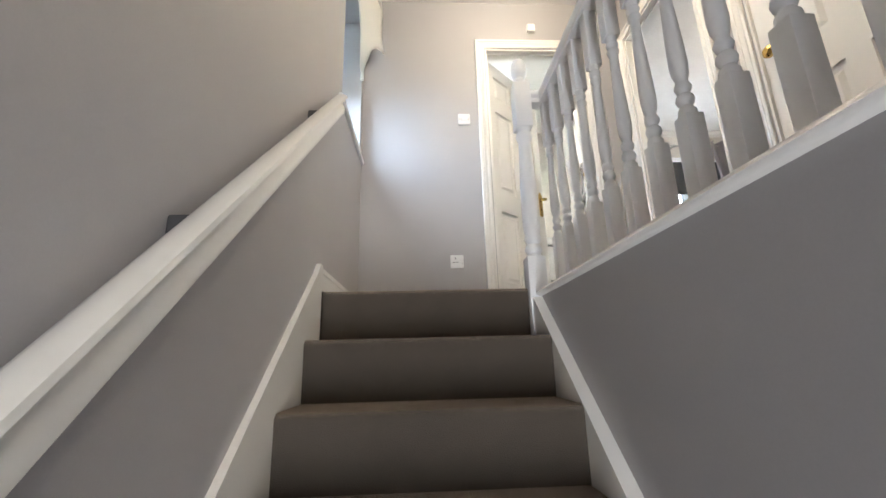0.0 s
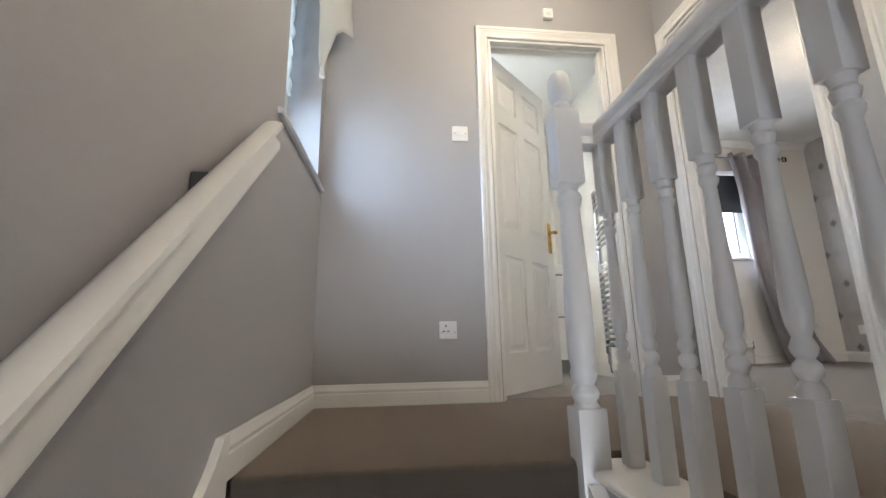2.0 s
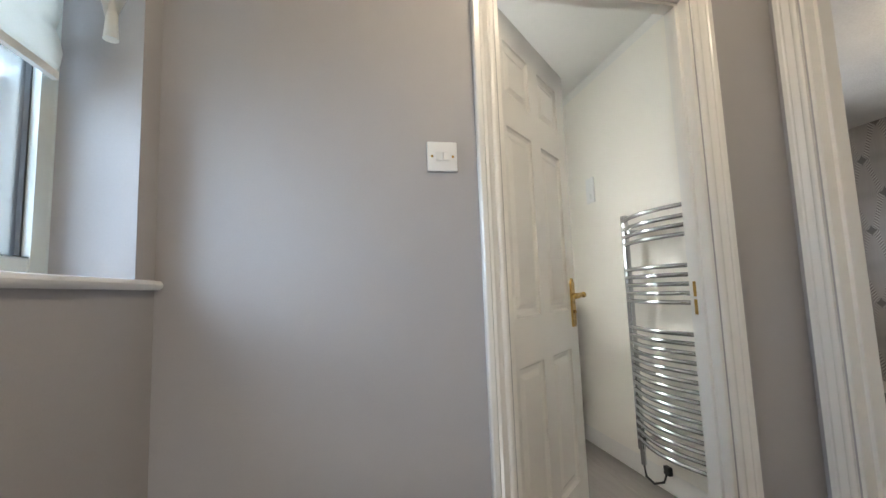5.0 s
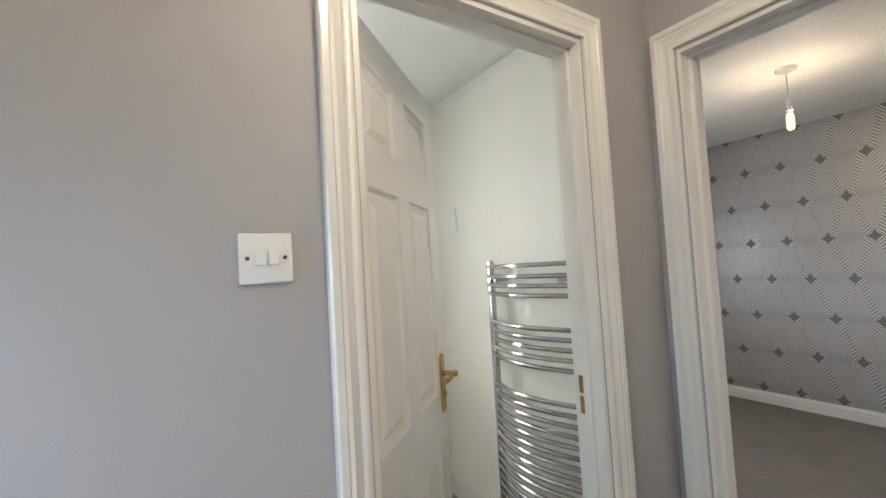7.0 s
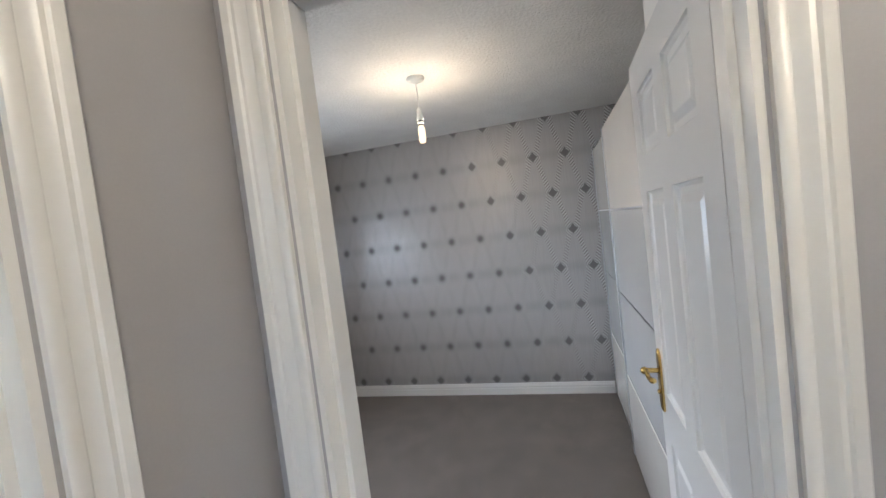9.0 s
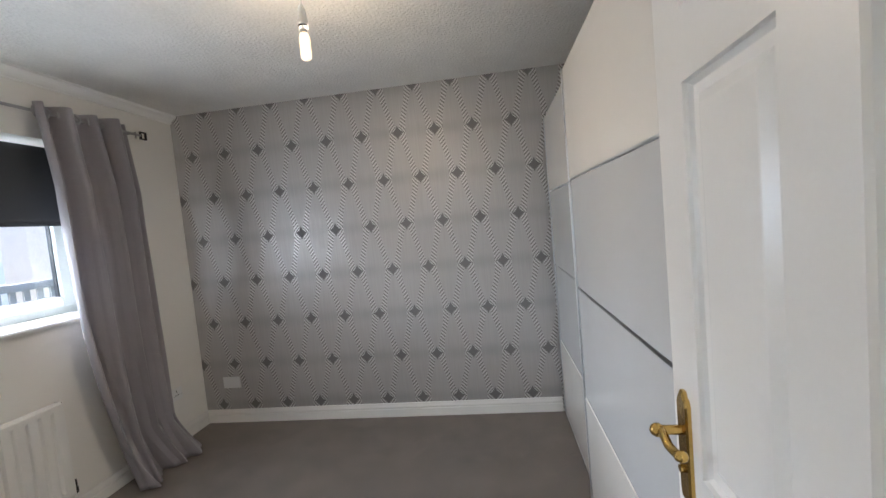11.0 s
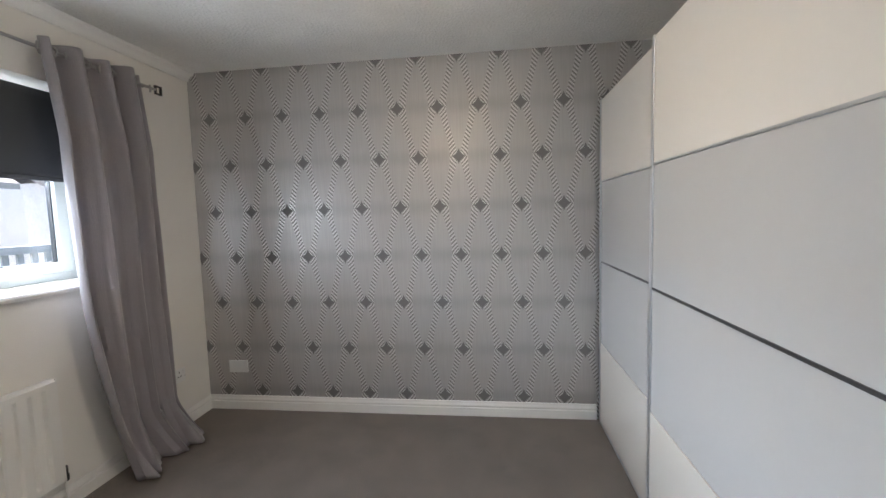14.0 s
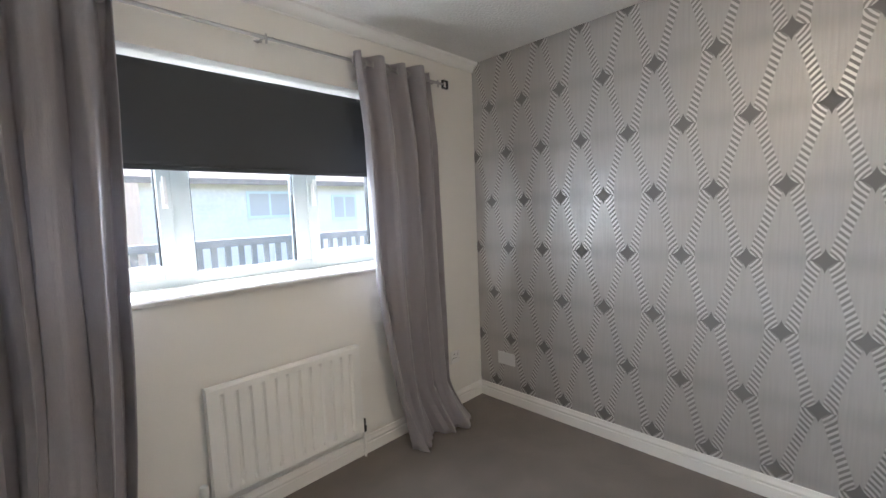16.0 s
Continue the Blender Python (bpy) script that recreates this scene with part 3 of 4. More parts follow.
part("string", extrude_x([(2.23, -0.30), (2.23, -0.045), (2.19, -0.045), (NOSE - GOING * 12.5, 0.02 - slope * GOING * 12.5), (NOSE - GOING * 12.5, -0.33 - slope * GOING * 12.5)], 0.846, 0.884), GLOSS, stairs, "white gloss stair string")

# ---- balustrade on the landing ----
rail = thing("balustrade", "pale grey gloss timber balustrade along the open edge of the landing", "balustrade")
NX, NY, RX = 0.876, 2.235, 0.982
bm = bmesh.new()
w = 0.038
box(bm, NX - w, NY - w, -0.24, NX + w, NY + w, 0.124, 0.004)
box(bm, NX - w, NY - w, 0.722, NX + w, NY + w, 0.950, 0.004)
lathe(bm, [(0.032, 0.118), (0.033, 0.128), (0.027, 0.138), (0.034, 0.150), (0.036, 0.160), (0.031, 0.172), (0.025, 0.180), (0.033, 0.196), (0.0355, 0.208), (0.031, 0.222), (0.035, 0.25), (0.0365, 0.30), (0.0355, 0.42), (0.031, 0.55), (0.0275, 0.635), (0.0265, 0.655), (0.033, 0.668), (0.036, 0.682), (0.033, 0.695), (0.026, 0.705), (0.033, 0.724)], 24, (NX, NY, 0))
lathe(bm, [(0.034, 0.945), (0.029, 0.953), (0.021, 0.960), (0.025, 0.967), (0.027, 0.972), (0.023, 0.979), (0.021, 0.984), (0.031, 0.996), (0.0355, 1.010), (0.0365, 1.026), (0.0345, 1.050), (0.030, 1.070), (0.022, 1.082), (0.009, 1.088)], 24, (NX, NY, 0))
part("newel_post", bm, GLOSS_GREY, rail, "turned newel post with acorn cap", True)
RAILP = [(-0.029, 0.0), (-0.031, 0.014), (-0.026, 0.024), (-0.031, 0.036), (-0.030, 0.054), (-0.020, 0.068), (0, 0.073), (0.020, 0.068), (0.030, 0.054), (0.031, 0.036), (0.026, 0.024), (0.031, 0.014), (0.029, 0.0)]
part("handrail", sweep([(NX + w - 0.004, NY, 0.845), (RX, NY, 0.845), (RX, -0.7, 0.845)], (0, 0, 1), RAILP), GLOSS_GREY, rail, "", True)
CAPP = [(-0.05, 0), (-0.058, 0.004), (-0.062, 0.012), (-0.058, 0.020), (-0.05, 0.024), (0.112, 0.024), (0.112, 0)]
part("base_rail", sweep([(0.923, -0.7, -0.04), (0.923, 2.29, -0.04)], (0, 0, 1), CAPP), GLOSS, rail, "white gloss capping board under the balusters", True)
bm = bmesh.new()
b = 0.0205
box(bm, -b, -b, -0.018, b, b, 0.212, 0.002)
box(bm, -b, -b, 0.637, b, b, 0.853, 0.002)
turned = [(0.0190, 0.208), (0.0185, 0.225), (0.012, 0.236), (0.017, 0.243), (0.019, 0.251), (0.017, 0.259), (0.011, 0.266), (0.016, 0.274), (0.018, 0.282), (0.015, 0.29), (0.012, 0.297), (0.0175, 0.315), (0.0195, 0.34), (0.0185, 0.39), (0.015, 0.47), (0.0125, 0.548), (0.012, 0.575), (0.0165, 0.584), (0.0175, 0.591), (0.0125, 0.599), (0.016, 0.608), (0.0175, 0.615), (0.0135, 0.622), (0.018, 0.640)]
lathe(bm, turned, 16)
baluster = part("baluster", bm, GLOSS_GREY, rail, "", True, Matrix.Translation((RX, 2.222, 0)))
for k in range(1, 24):
    ob = new("baluster", baluster.data)
    ob.parent = rail
    ob.matrix_basis = Matrix.Translation((RX, 2.222 - 0.1265 * k, 0))

# ---- wall handrail ----
wall_rail = thing("wall_handrail", "white gloss moulded handrail sloping up the stairwell wall", "handrail")
y0, y1 = -0.75, 2.23
z_at = lambda y: 0.830 + 0.937 * (y - 2.23)
n_up = Vector((0, -0.937, 1)).normalized()
PIG = [(0.030, -0.028), (0.058, -0.030), (0.072, -0.020), (0.073, -0.002), (0.064, 0.014), (0.066, 0.026), (0.080, 0.034), (0.090, 0.041), (0.088, 0.050), (0.074, 0.056), (0.050, 0.055), (0.036, 0.048), (0.030, 0.036)]
part("rail", sweep([(0, y0, z_at(y0)), (0, y1, z_at(y1))], n_up, PIG), GLOSS, wall_rail, "", True)
for yb in (1.95, 1.25, 0.35):
    bm = bmesh.new()
    box(bm, 0, yb - 0.015, z_at(yb) + 0.0, 0.045, yb + 0.02, z_at(yb) + 0.055, 0.006)
    part("bracket", bm, DARK_METAL, wall_rail, "dark metal bracket")

# ---- stair window ----


def window_unit(name, label, verticals, z0, z1, plane, depth, axis, lights, material=PVC, panes=GLASS):
    """A framed window; verticals: the edges of its lights along the wall; lights: 'open' has a sash of its own, 'fixed' has none."""
    ob = thing(name, label, "window", kind="structure")

    def slab(u0, z_0, u1, z_1, d0, d1, bevel=0.004):
        lo, hi = plane + d0, plane + d1
        return (u0, lo, z_0, u1, hi, z_1) if axis == "x" else (lo, u0, z_0, hi, u1, z_1)

    f = 0.05
    a, b = verticals[0], verticals[-1]
    bm = bmesh.new()
    for r in (slab(a, z0, a + f, z1, 0, depth), slab(b - f, z0, b, z1, 0, depth), slab(a + f, z0, b - f, z0 + f, 0, depth), slab(a + f, z1 - f, b - f, z1, 0, depth)):
        box(bm, *r, bevel=0.004)
    for v in verticals[1:-1]:
        box(bm, *slab(v - 0.044, z0 + f, v + 0.044, z1 - f, 0, depth), bevel=0.004)
    part("window_frame", bm, material, ob)
    front = -0.012 if depth > 0 else 0.012
    for u0, u1, kind in zip(verticals, verticals[1:], lights):
        u0 += f if u0 == a else 0.044
        u1 -= f if u1 == b else 0.044
        w0, w1 = z0 + f, z1 - f
        if kind == "open":
            bm = bmesh.new()
            s = 0.045
            for r in (slab(u0 - 0.012, w0 - 0.012, u0 + s, w1 + 0.012, front, 0.7 * depth), slab(u1 - s, w0 - 0.012, u1 + 0.012, w1 + 0.012, front, 0.7 * depth),
                      slab(u0 + s, w0 - 0.012, u1 - s, w0 + s, front, 0.7 * depth), slab(u0 + s, w1 - s, u1 - s, w1 + 0.012, front, 0.7 * depth)):
                box(bm, *r, bevel=0.004)
            sash = part("sash", bm, material, ob)
            bm = bmesh.new()
            side = u1 - 0.018 if u0 == a + f else u0 + 0.018
            box(bm, *slab(side - 0.012, w0 + 0.30, side + 0.012, w0 + 0.42, front * 2.0, front), bevel=0.003)
            box(bm, *slab(side - 0.008, w0 + 0.315, side + 0.008, w0 + 0.44, front * 3.4, front * 2.0), bevel=0.003)
            part("window_handle", bm, PLASTIC, sash, "white window handle")
            u0, u1, w0, w1 = u0 + s, u1 - s, w0 + s, w1 - s
        gask = 0.005
        part("gasket", boxes(slab(u0, w0, u0 + gask, w1, 0.2 * depth, 0.6 * depth), slab(u1 - gask, w0, u1, w1, 0.2 * depth, 0.6 * depth),
                             slab(u0 + gask, w0, u1 - gask, w0 + gask, 0.2 * depth, 0.6 * depth)), DARK_PLASTIC, ob, "black rubber gasket")
        pane = part("pane", boxes(slab(u0 + 0.001, w0 + 0.001, u1 - 0.001, w1 - 0.001, 0.36 * depth, 0.42 * depth)), panes, ob)
        pane.visible_shadow = False
    return ob


window_unit("window_stair", "white framed stair window in a deep reveal", [2.50, 3.11], 1.05, 2.12, -0.17, -0.06, "y", ["fixed"], panes=FROSTED)
structure("sill_stair", sweep([(0, 2.43, 1.03), (0, 3.197, 1.03)], (0, 0, 1), [(-0.0005, 0), (0.014, 0), (0.020, 0.006), (0.021, 0.013), (0.016, 0.021), (-0.0005, 0.024)]), GLOSS_GREY, "painted window sill with a rounded nose in the stairwell", "window sill", True)
structure("sill_stair_board", boxes((-0.23, 2.501, 1.03, -0.001, 3.109, 1.05)), GLOSS_GREY, "painted sill board inside the window reveal", "window sill")
bm = bmesh.new()
rows, prev = [], None
for i in range(25):
    z = 2.10 - 0.60 * i / 24
    bulge = 0.010 * abs(math.sin(math.pi * i / 4))
    ring = [bm.verts.new((-0.150 + bulge + 0.004 * math.sin(j * 1.7 + i), 2.52 + 0.55 * j / 10, z - 0.012 * j / 10 * (i % 4) / 4)) for j in range(11)]
    if prev:
        for j in range(10):
            bm.faces.new((prev[j], prev[j + 1], ring[j + 1], ring[j]))
    prev = ring
blind = thing("roman_blind", "white folded fabric blind drawn halfway down the stair window", "blind")
cloth = part("fabric", bm, VOILE, blind, smooth=True)
cloth.modifiers.new("thickness", "SOLIDIFY").thickness = 0.003
part("bottom_bar", boxes((-0.153, 2.52, 1.485, -0.141, 3.07, 1.503)), PLASTIC, blind)

valance = thing("window_valance", "white draped fabric valance with a tassel over the stair window", "valance")
bm = bmesh.new()
prev = None
for i in range(19):
    s = i / 18
    top = Vector((0.035 + 0.10 * max(0, (s - 0.45)) / 0.55, 2.46 + 0.70 * s, 2.28))
    drop = 0.42 + 0.30 * math.exp(-((s - 0.66) / 0.085) ** 2) + 0.06 * math.sin(3.5 * s)
    ring = []
    for j in range(15):
        q = j / 14
        wave = 0.014 * math.sin(9 * s + 1.2 * math.sin(4 * q)) * q
        ring.append(bm.verts.new((top.x + wave - 0.035 * q * math.exp(-((s - 0.66) / 0.12) ** 2), top.y - 0.04 * q * (s - 0.66), top.z - drop * q)))
    if prev:
        for j in range(14):
            bm.faces.new((prev[j], prev[j + 1], ring[j + 1], ring[j]))
    prev = ring
drape = part("drape", bm, VOILE, valance, smooth=True)
drape.modifiers.new("thickness", "SOLIDIFY").thickness = 0.003
bm = bmesh.new()
lathe(bm, [(0.002, 1.60), (0.004, 1.575), (0.007, 1.565), (0.006, 1.556), (0.009, 1.548), (0.012, 1.50), (0.013, 1.497)], 12, (0.035, 2.918, 0))
part("tassel", bm, VOILE, valance, "cream thread tassel", True)
part("batten", boxes((0.0, 2.44, 2.26, 0.135, 3.17, 2.29)), PLASTIC, valance)

# ---- landing fittings ----


def wall_plate(name, label, category, at, width=0.086, kind="switch"):
    """A moulded plate on a wall that faces -y, its centre at the origin."""
    ob = thing(name, label, category, at=at)
    part("plate", box(bmesh.new(), -width / 2, -0.009, -0.043, width / 2, 0, 0.043, 0.003), PLASTIC, ob)
    if kind == "switch":
        for x in (-0.011, 0.011):
            bm = box(bmesh.new(), x - 0.0085, -0.0145, -0.012, x + 0.0085, -0.008, 0.012, 0.0015)
            for v in bm.verts:
                v.co.y += 0.12 * v.co.z * (1 if x > 0 else -1)
            part("rocker", bm, PLASTIC, ob)
        for x in (-0.03, 0.03):
            part("screw", lathe(bmesh.new(), [(0.0036, 0), (0.0036, 0.0005)], 10), BRASS, ob, at=Matrix.Translation((x, -0.009, 0)) @ Matrix.Rotation(radians(90), 4, "X"))
    if kind == "socket":
        for x, z, w, h in ((-0.010, 0.020, 0.006, 0.011), (-0.021, -0.006, 0.0105, 0.006), (0.001, -0.006, 0.0105, 0.006)):
            part("pin_hole", boxes((x - w / 2, -0.0096, z - h / 2, x + w / 2, -0.0088, z + h / 2)), DARK_PLASTIC, ob)
        part("rocker", box(bmesh.new(), 0.018, -0.0145, 0.006, 0.034, -0.008, 0.030, 0.0015), PLASTIC, ob)
        for x in (-0.034, 0.034):
            part("screw", lathe(bmesh.new(), [(0.003, 0), (0.003, 0.0005)], 10), STEEL, ob, at=Matrix.Translation((x, -0.009, -0.012)) @ Matrix.Rotation(radians(90), 4, "X"))
    if kind == "double":
        for sx in (-0.034, 0.034):
            for x, z, w, h in ((sx, 0.012, 0.0045, 0.009), (sx - 0.011, -0.012, 0.008, 0.0045), (sx + 0.011, -0.012, 0.008, 0.0045)):
                part("pin_hole", boxes((x - w / 2, -0.0096, z - h / 2, x + w / 2, -0.0088, z + h / 2)), PLASTIC, ob)
    return ob


wall_plate("light_switch", "white two-gang light switch beside the bathroom door", "light switch", Matrix.Translation((0.722, NORTH, 1.382)))
wall_plate("power_socket", "white single power socket low on the grey landing wall", "power socket", Matrix.Translation((0.636, NORTH, 0.338)), kind="socket")
sensor = thing("alarm_sensor", "small white alarm sensor box above the bathroom door", "alarm sensor")
part("case", box(bmesh.new(), 1.235, NORTH - 0.028, 2.135, 1.295, NORTH, 2.20, 0.006), PLASTIC, sensor)
part("lens", box(bmesh.new(), 1.250, NORTH - 0.031, 2.15, 1.280, NORTH - 0.027, 2.17, 0.001), PVC, sensor)
LX, LY = 1.08, 2.55
down = thing("ceiling_light", "bare lit bulb in a white holder on the landing ceiling, the southern one added", "ceiling light", "landing ceiling lights")
part("ceiling_rose", lathe(bmesh.new(), [(0.048, 0), (0.050, -0.006), (0.044, -0.018), (0.022, -0.026), (0.010, -0.034)], 28, (LX, LY, HL)), PLASTIC, down, smooth=True)
part("flex", tube(bmesh.new(), [(LX, LY, HL - 0.03), (LX, LY, 2.34)], 0.0032, 8), PLASTIC, down)
part("lampholder", lathe(bmesh.new(), [(0.015, 2.275), (0.017, 2.28), (0.0195, 2.30), (0.0165, 2.32), (0.010, 2.345)], 20, (LX, LY, 0)), PLASTIC, down, smooth=True)
lit = part("bulb", lathe(bmesh.new(), [(0.008, 2.182), (0.020, 2.188), (0.028, 2.203), (0.029, 2.218), (0.025, 2.238), (0.016, 2.260), (0.0125, 2.278)], 20, (LX, LY, 0)), LAMP_GLOW, down, smooth=True)
lit.visible_shadow = False
# This second fitting is added out of view for the stairwell fill.
copy_thing(down, Matrix.Translation((0, -0.9, 0)))

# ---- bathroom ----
# Unseen window, added to account for the bathroom's light.
window_unit("window_bathroom_added", "white framed bathroom window with frosted glass, unseen and added for the light", [0.4, 1.1], 1.1, 1.95, 5.15, 0.07, "x", ["fixed"], panes=FROSTED)
towel = thing("towel_radiator", "curved chrome ladder towel radiator on the bathroom wall", "towel radiator")
X, YA, YB = 1.875, 4.02, 3.52
for y in (YA, YB):
    part("upright", box(bmesh.new(), X - 0.016, y - 0.016, 0.17, X + 0.012, y + 0.016, 1.365, 0.006), CHROME, towel, smooth=True)
bars = [1.335, 1.288, 1.248, 1.208] + [1.075 - 0.0395 * k for k in range(5)] + [0.785 - 0.0395 * k for k in range(15)]
for z in bars:
    pts = [(X - 0.012 - 0.055 * math.sin(math.pi * k / 12), YA + (YB - YA) * k / 12, z) for k in range(13)]
    part("bar", tube(bmesh.new(), pts, 0.0105, 10), CHROME, towel, smooth=True)
for z in (1.27, 0.24):
    for y in (YA - 0.05, YB + 0.05):
        part("wall_bracket", tube(bmesh.new(), [(X - 0.02, y, z), (EAST, y, z)], 0.011, 10), CHROME, towel, smooth=True)
bm = tube(bmesh.new(), [(X, YA - 0.002, 0.19), (X, YA - 0.002, 0.10)], 0.013, 12)
part("valve", bm, CHROME, towel, smooth=True)
part("cable", tube(bmesh.new(), [(X, YA, 0.11), (X - 0.005, YA - 0.02, 0.05), (X, YA - 0.07, 0.035), (X + 0.03, YA - 0.10, 0.05), (EAST - 0.02, YA - 0.11, 0.09)], 0.006, 8), DARK_PLASTIC, towel, "black flex", True)
part("flex_outlet", box(bmesh.new(), EAST - 0.022, YA - 0.13, 0.085, EAST, YA - 0.09, 0.125, 0.004), DARK_PLASTIC, towel)
vanity = thing("vanity_unit", "grey-sided vanity unit with white drawers and a moulded white basin", "vanity unit")
part("carcass", box(bmesh.new(), 1.42, 4.62, 0.0, 1.86, 4.98, 0.82, 0.003), VANITY_GREY, vanity)
for z0, z1 in ((0.10, 0.45), (0.46, 0.81)):
    part("drawer_front", box(bmesh.new(), 1.425, 4.60, z0, 1.855, 4.62, z1, 0.003), CERAMIC, vanity)
bm = bmesh.new()
rim = [(1.40, 4.98), (1.40, 4.60)] + [(1.64 - 0.24 * math.cos(math.pi * k / 10), 4.60 - 0.05 * math.sin(math.pi * k / 10)) for k in range(1, 10)] + [(1.88, 4.60), (1.88, 4.98)]
levels = []
for z, grow in ((0.82, -0.012), (0.835, 0.0), (0.887, 0.0), (0.895, -0.006)):
    levels.append([bm.verts.new((x + (grow if x > 1.64 else -grow), y - grow if y < 4.9 else y, z)) for x, y in rim])
for lo, hi in zip(levels, levels[1:]):
    for k in range(len(rim)):
        bm.faces.new((lo[k], lo[(k + 1) % len(rim)], hi[(k + 1) % len(rim)], hi[k]))
bm.faces.new(levels[0])
bm.faces.new(levels[-1])
part("basin", bm, CERAMIC, vanity, "moulded white basin with a bowed front", smooth=True)
fan = thing("fan_isolator", "white isolator switch plate on the bathroom wall", "switch plate")
part("plate", box(bmesh.new(), EAST - 0.009, 4.37, 1.52, EAST, 4.456, 1.68, 0.003), PLASTIC, fan)
part("rocker", box(bmesh.new(), EAST - 0.014, 4.40, 1.545, EAST - 0.008, 4.426, 1.575, 0.0015), PLASTIC, fan)

# ---- bedroom window, blind and curtains ----
window_unit("window_bedroom", "white three-light bedroom window with open view of the houses behind", [2.60, 3.118, 3.70, 4.24], 1.048, 2.0, 5.235, 0.065, "x", ["open", "fixed", "open"])
structure("sill_bedroom", sweep([(4.30, WINDOW_Y, 1.02), (2.54, WINDOW_Y, 1.02)], (0, 0, 1), [(-0.0, 0), (-0.030, 0), (-0.038, 0.007), (-0.040, 0.016), (-0.034, 0.026), (0.0, 0.028)][::-1]), GLOSS, "white gloss bedroom window sill", "window sill", True)
structure("sill_bedroom_board", boxes((2.601, WINDOW_Y + 0.0005, 1.02, 4.239, 5.235, 1.048)), GLOSS, "white gloss sill board in the window reveal", "window sill")
rblind = thing("roller_blind", "dark grey blackout roller blind drawn halfway down", "roller blind")
bm = bmesh.new()
prev = None
for i in range(13):
    z = 1.965 - 0.415 * i / 12
    ring = [bm.verts.new((2.64 + 1.56 * j / 20, 5.03 + 0.003 * math.sin(0.9 * j + 0.5 * i), z)) for j in range(21)]
    if prev:
        for j in range(20):
            bm.faces.new((prev[j], prev[j + 1], ring[j + 1], ring[j]))
    prev = ring
fabric = part("fabric", bm, BLIND, rblind, smooth=True)
fabric.modifiers.new("thickness", "SOLIDIFY").thickness = 0.002
part("bottom_bar", box(bmesh.new(), 2.64, 5.024, 1.545, 4.20, 5.036, 1.565, 0.004), BLIND, rblind)
part("roller", tube(bmesh.new(), [(2.602, 5.047, 1.958), (4.238, 5.047, 1.958)], 0.014, 14), ALUMINIUM, rblind, smooth=True)

PY, PZ = 4.905, 2.115
pole = thing("curtain_pole", "thin brushed steel curtain pole with square ring finials", "curtain pole")
part("rod", tube(bmesh.new(), [(2.33, PY, PZ), (4.50, PY, PZ)], 0.008, 12), STEEL, pole, smooth=True)
for x in (2.33, 4.50):
    s = 1 if x > 3 else -1
    bm = boxes((x, PY - 0.007, PZ - 0.025, x + s * 0.006, PY + 0.007, PZ + 0.025), (x + s * 0.04, PY - 0.007, PZ - 0.025, x + s * 0.046, PY + 0.007, PZ + 0.025),
               (x + s * 0.006, PY - 0.007, PZ + 0.018, x + s * 0.04, PY + 0.007, PZ + 0.025), (x + s * 0.006, PY - 0.007, PZ - 0.025, x + s * 0.04, PY + 0.007, PZ - 0.018))
    part("finial", bm, DARK_PLASTIC, pole, "dark open square finial")
for x in (2.42, 3.42, 4.45):
    bm = tube(bmesh.new(), [(x, WINDOW_Y, PZ + 0.004), (x, PY - 0.004, PZ + 0.004)], 0.005, 8)
    tube(bm, [(x, PY - 0.012, PZ + 0.01), (x, PY - 0.016, PZ - 0.008), (x, PY - 0.012, PZ - 0.03)], 0.005, 8)
    lathe(bm, [(0.018, 0), (0.018, 0.004)], 16, (x, WINDOW_Y - 0.004, PZ + 0.004))
    part("bracket", bm, STEEL, pole, smooth=True)


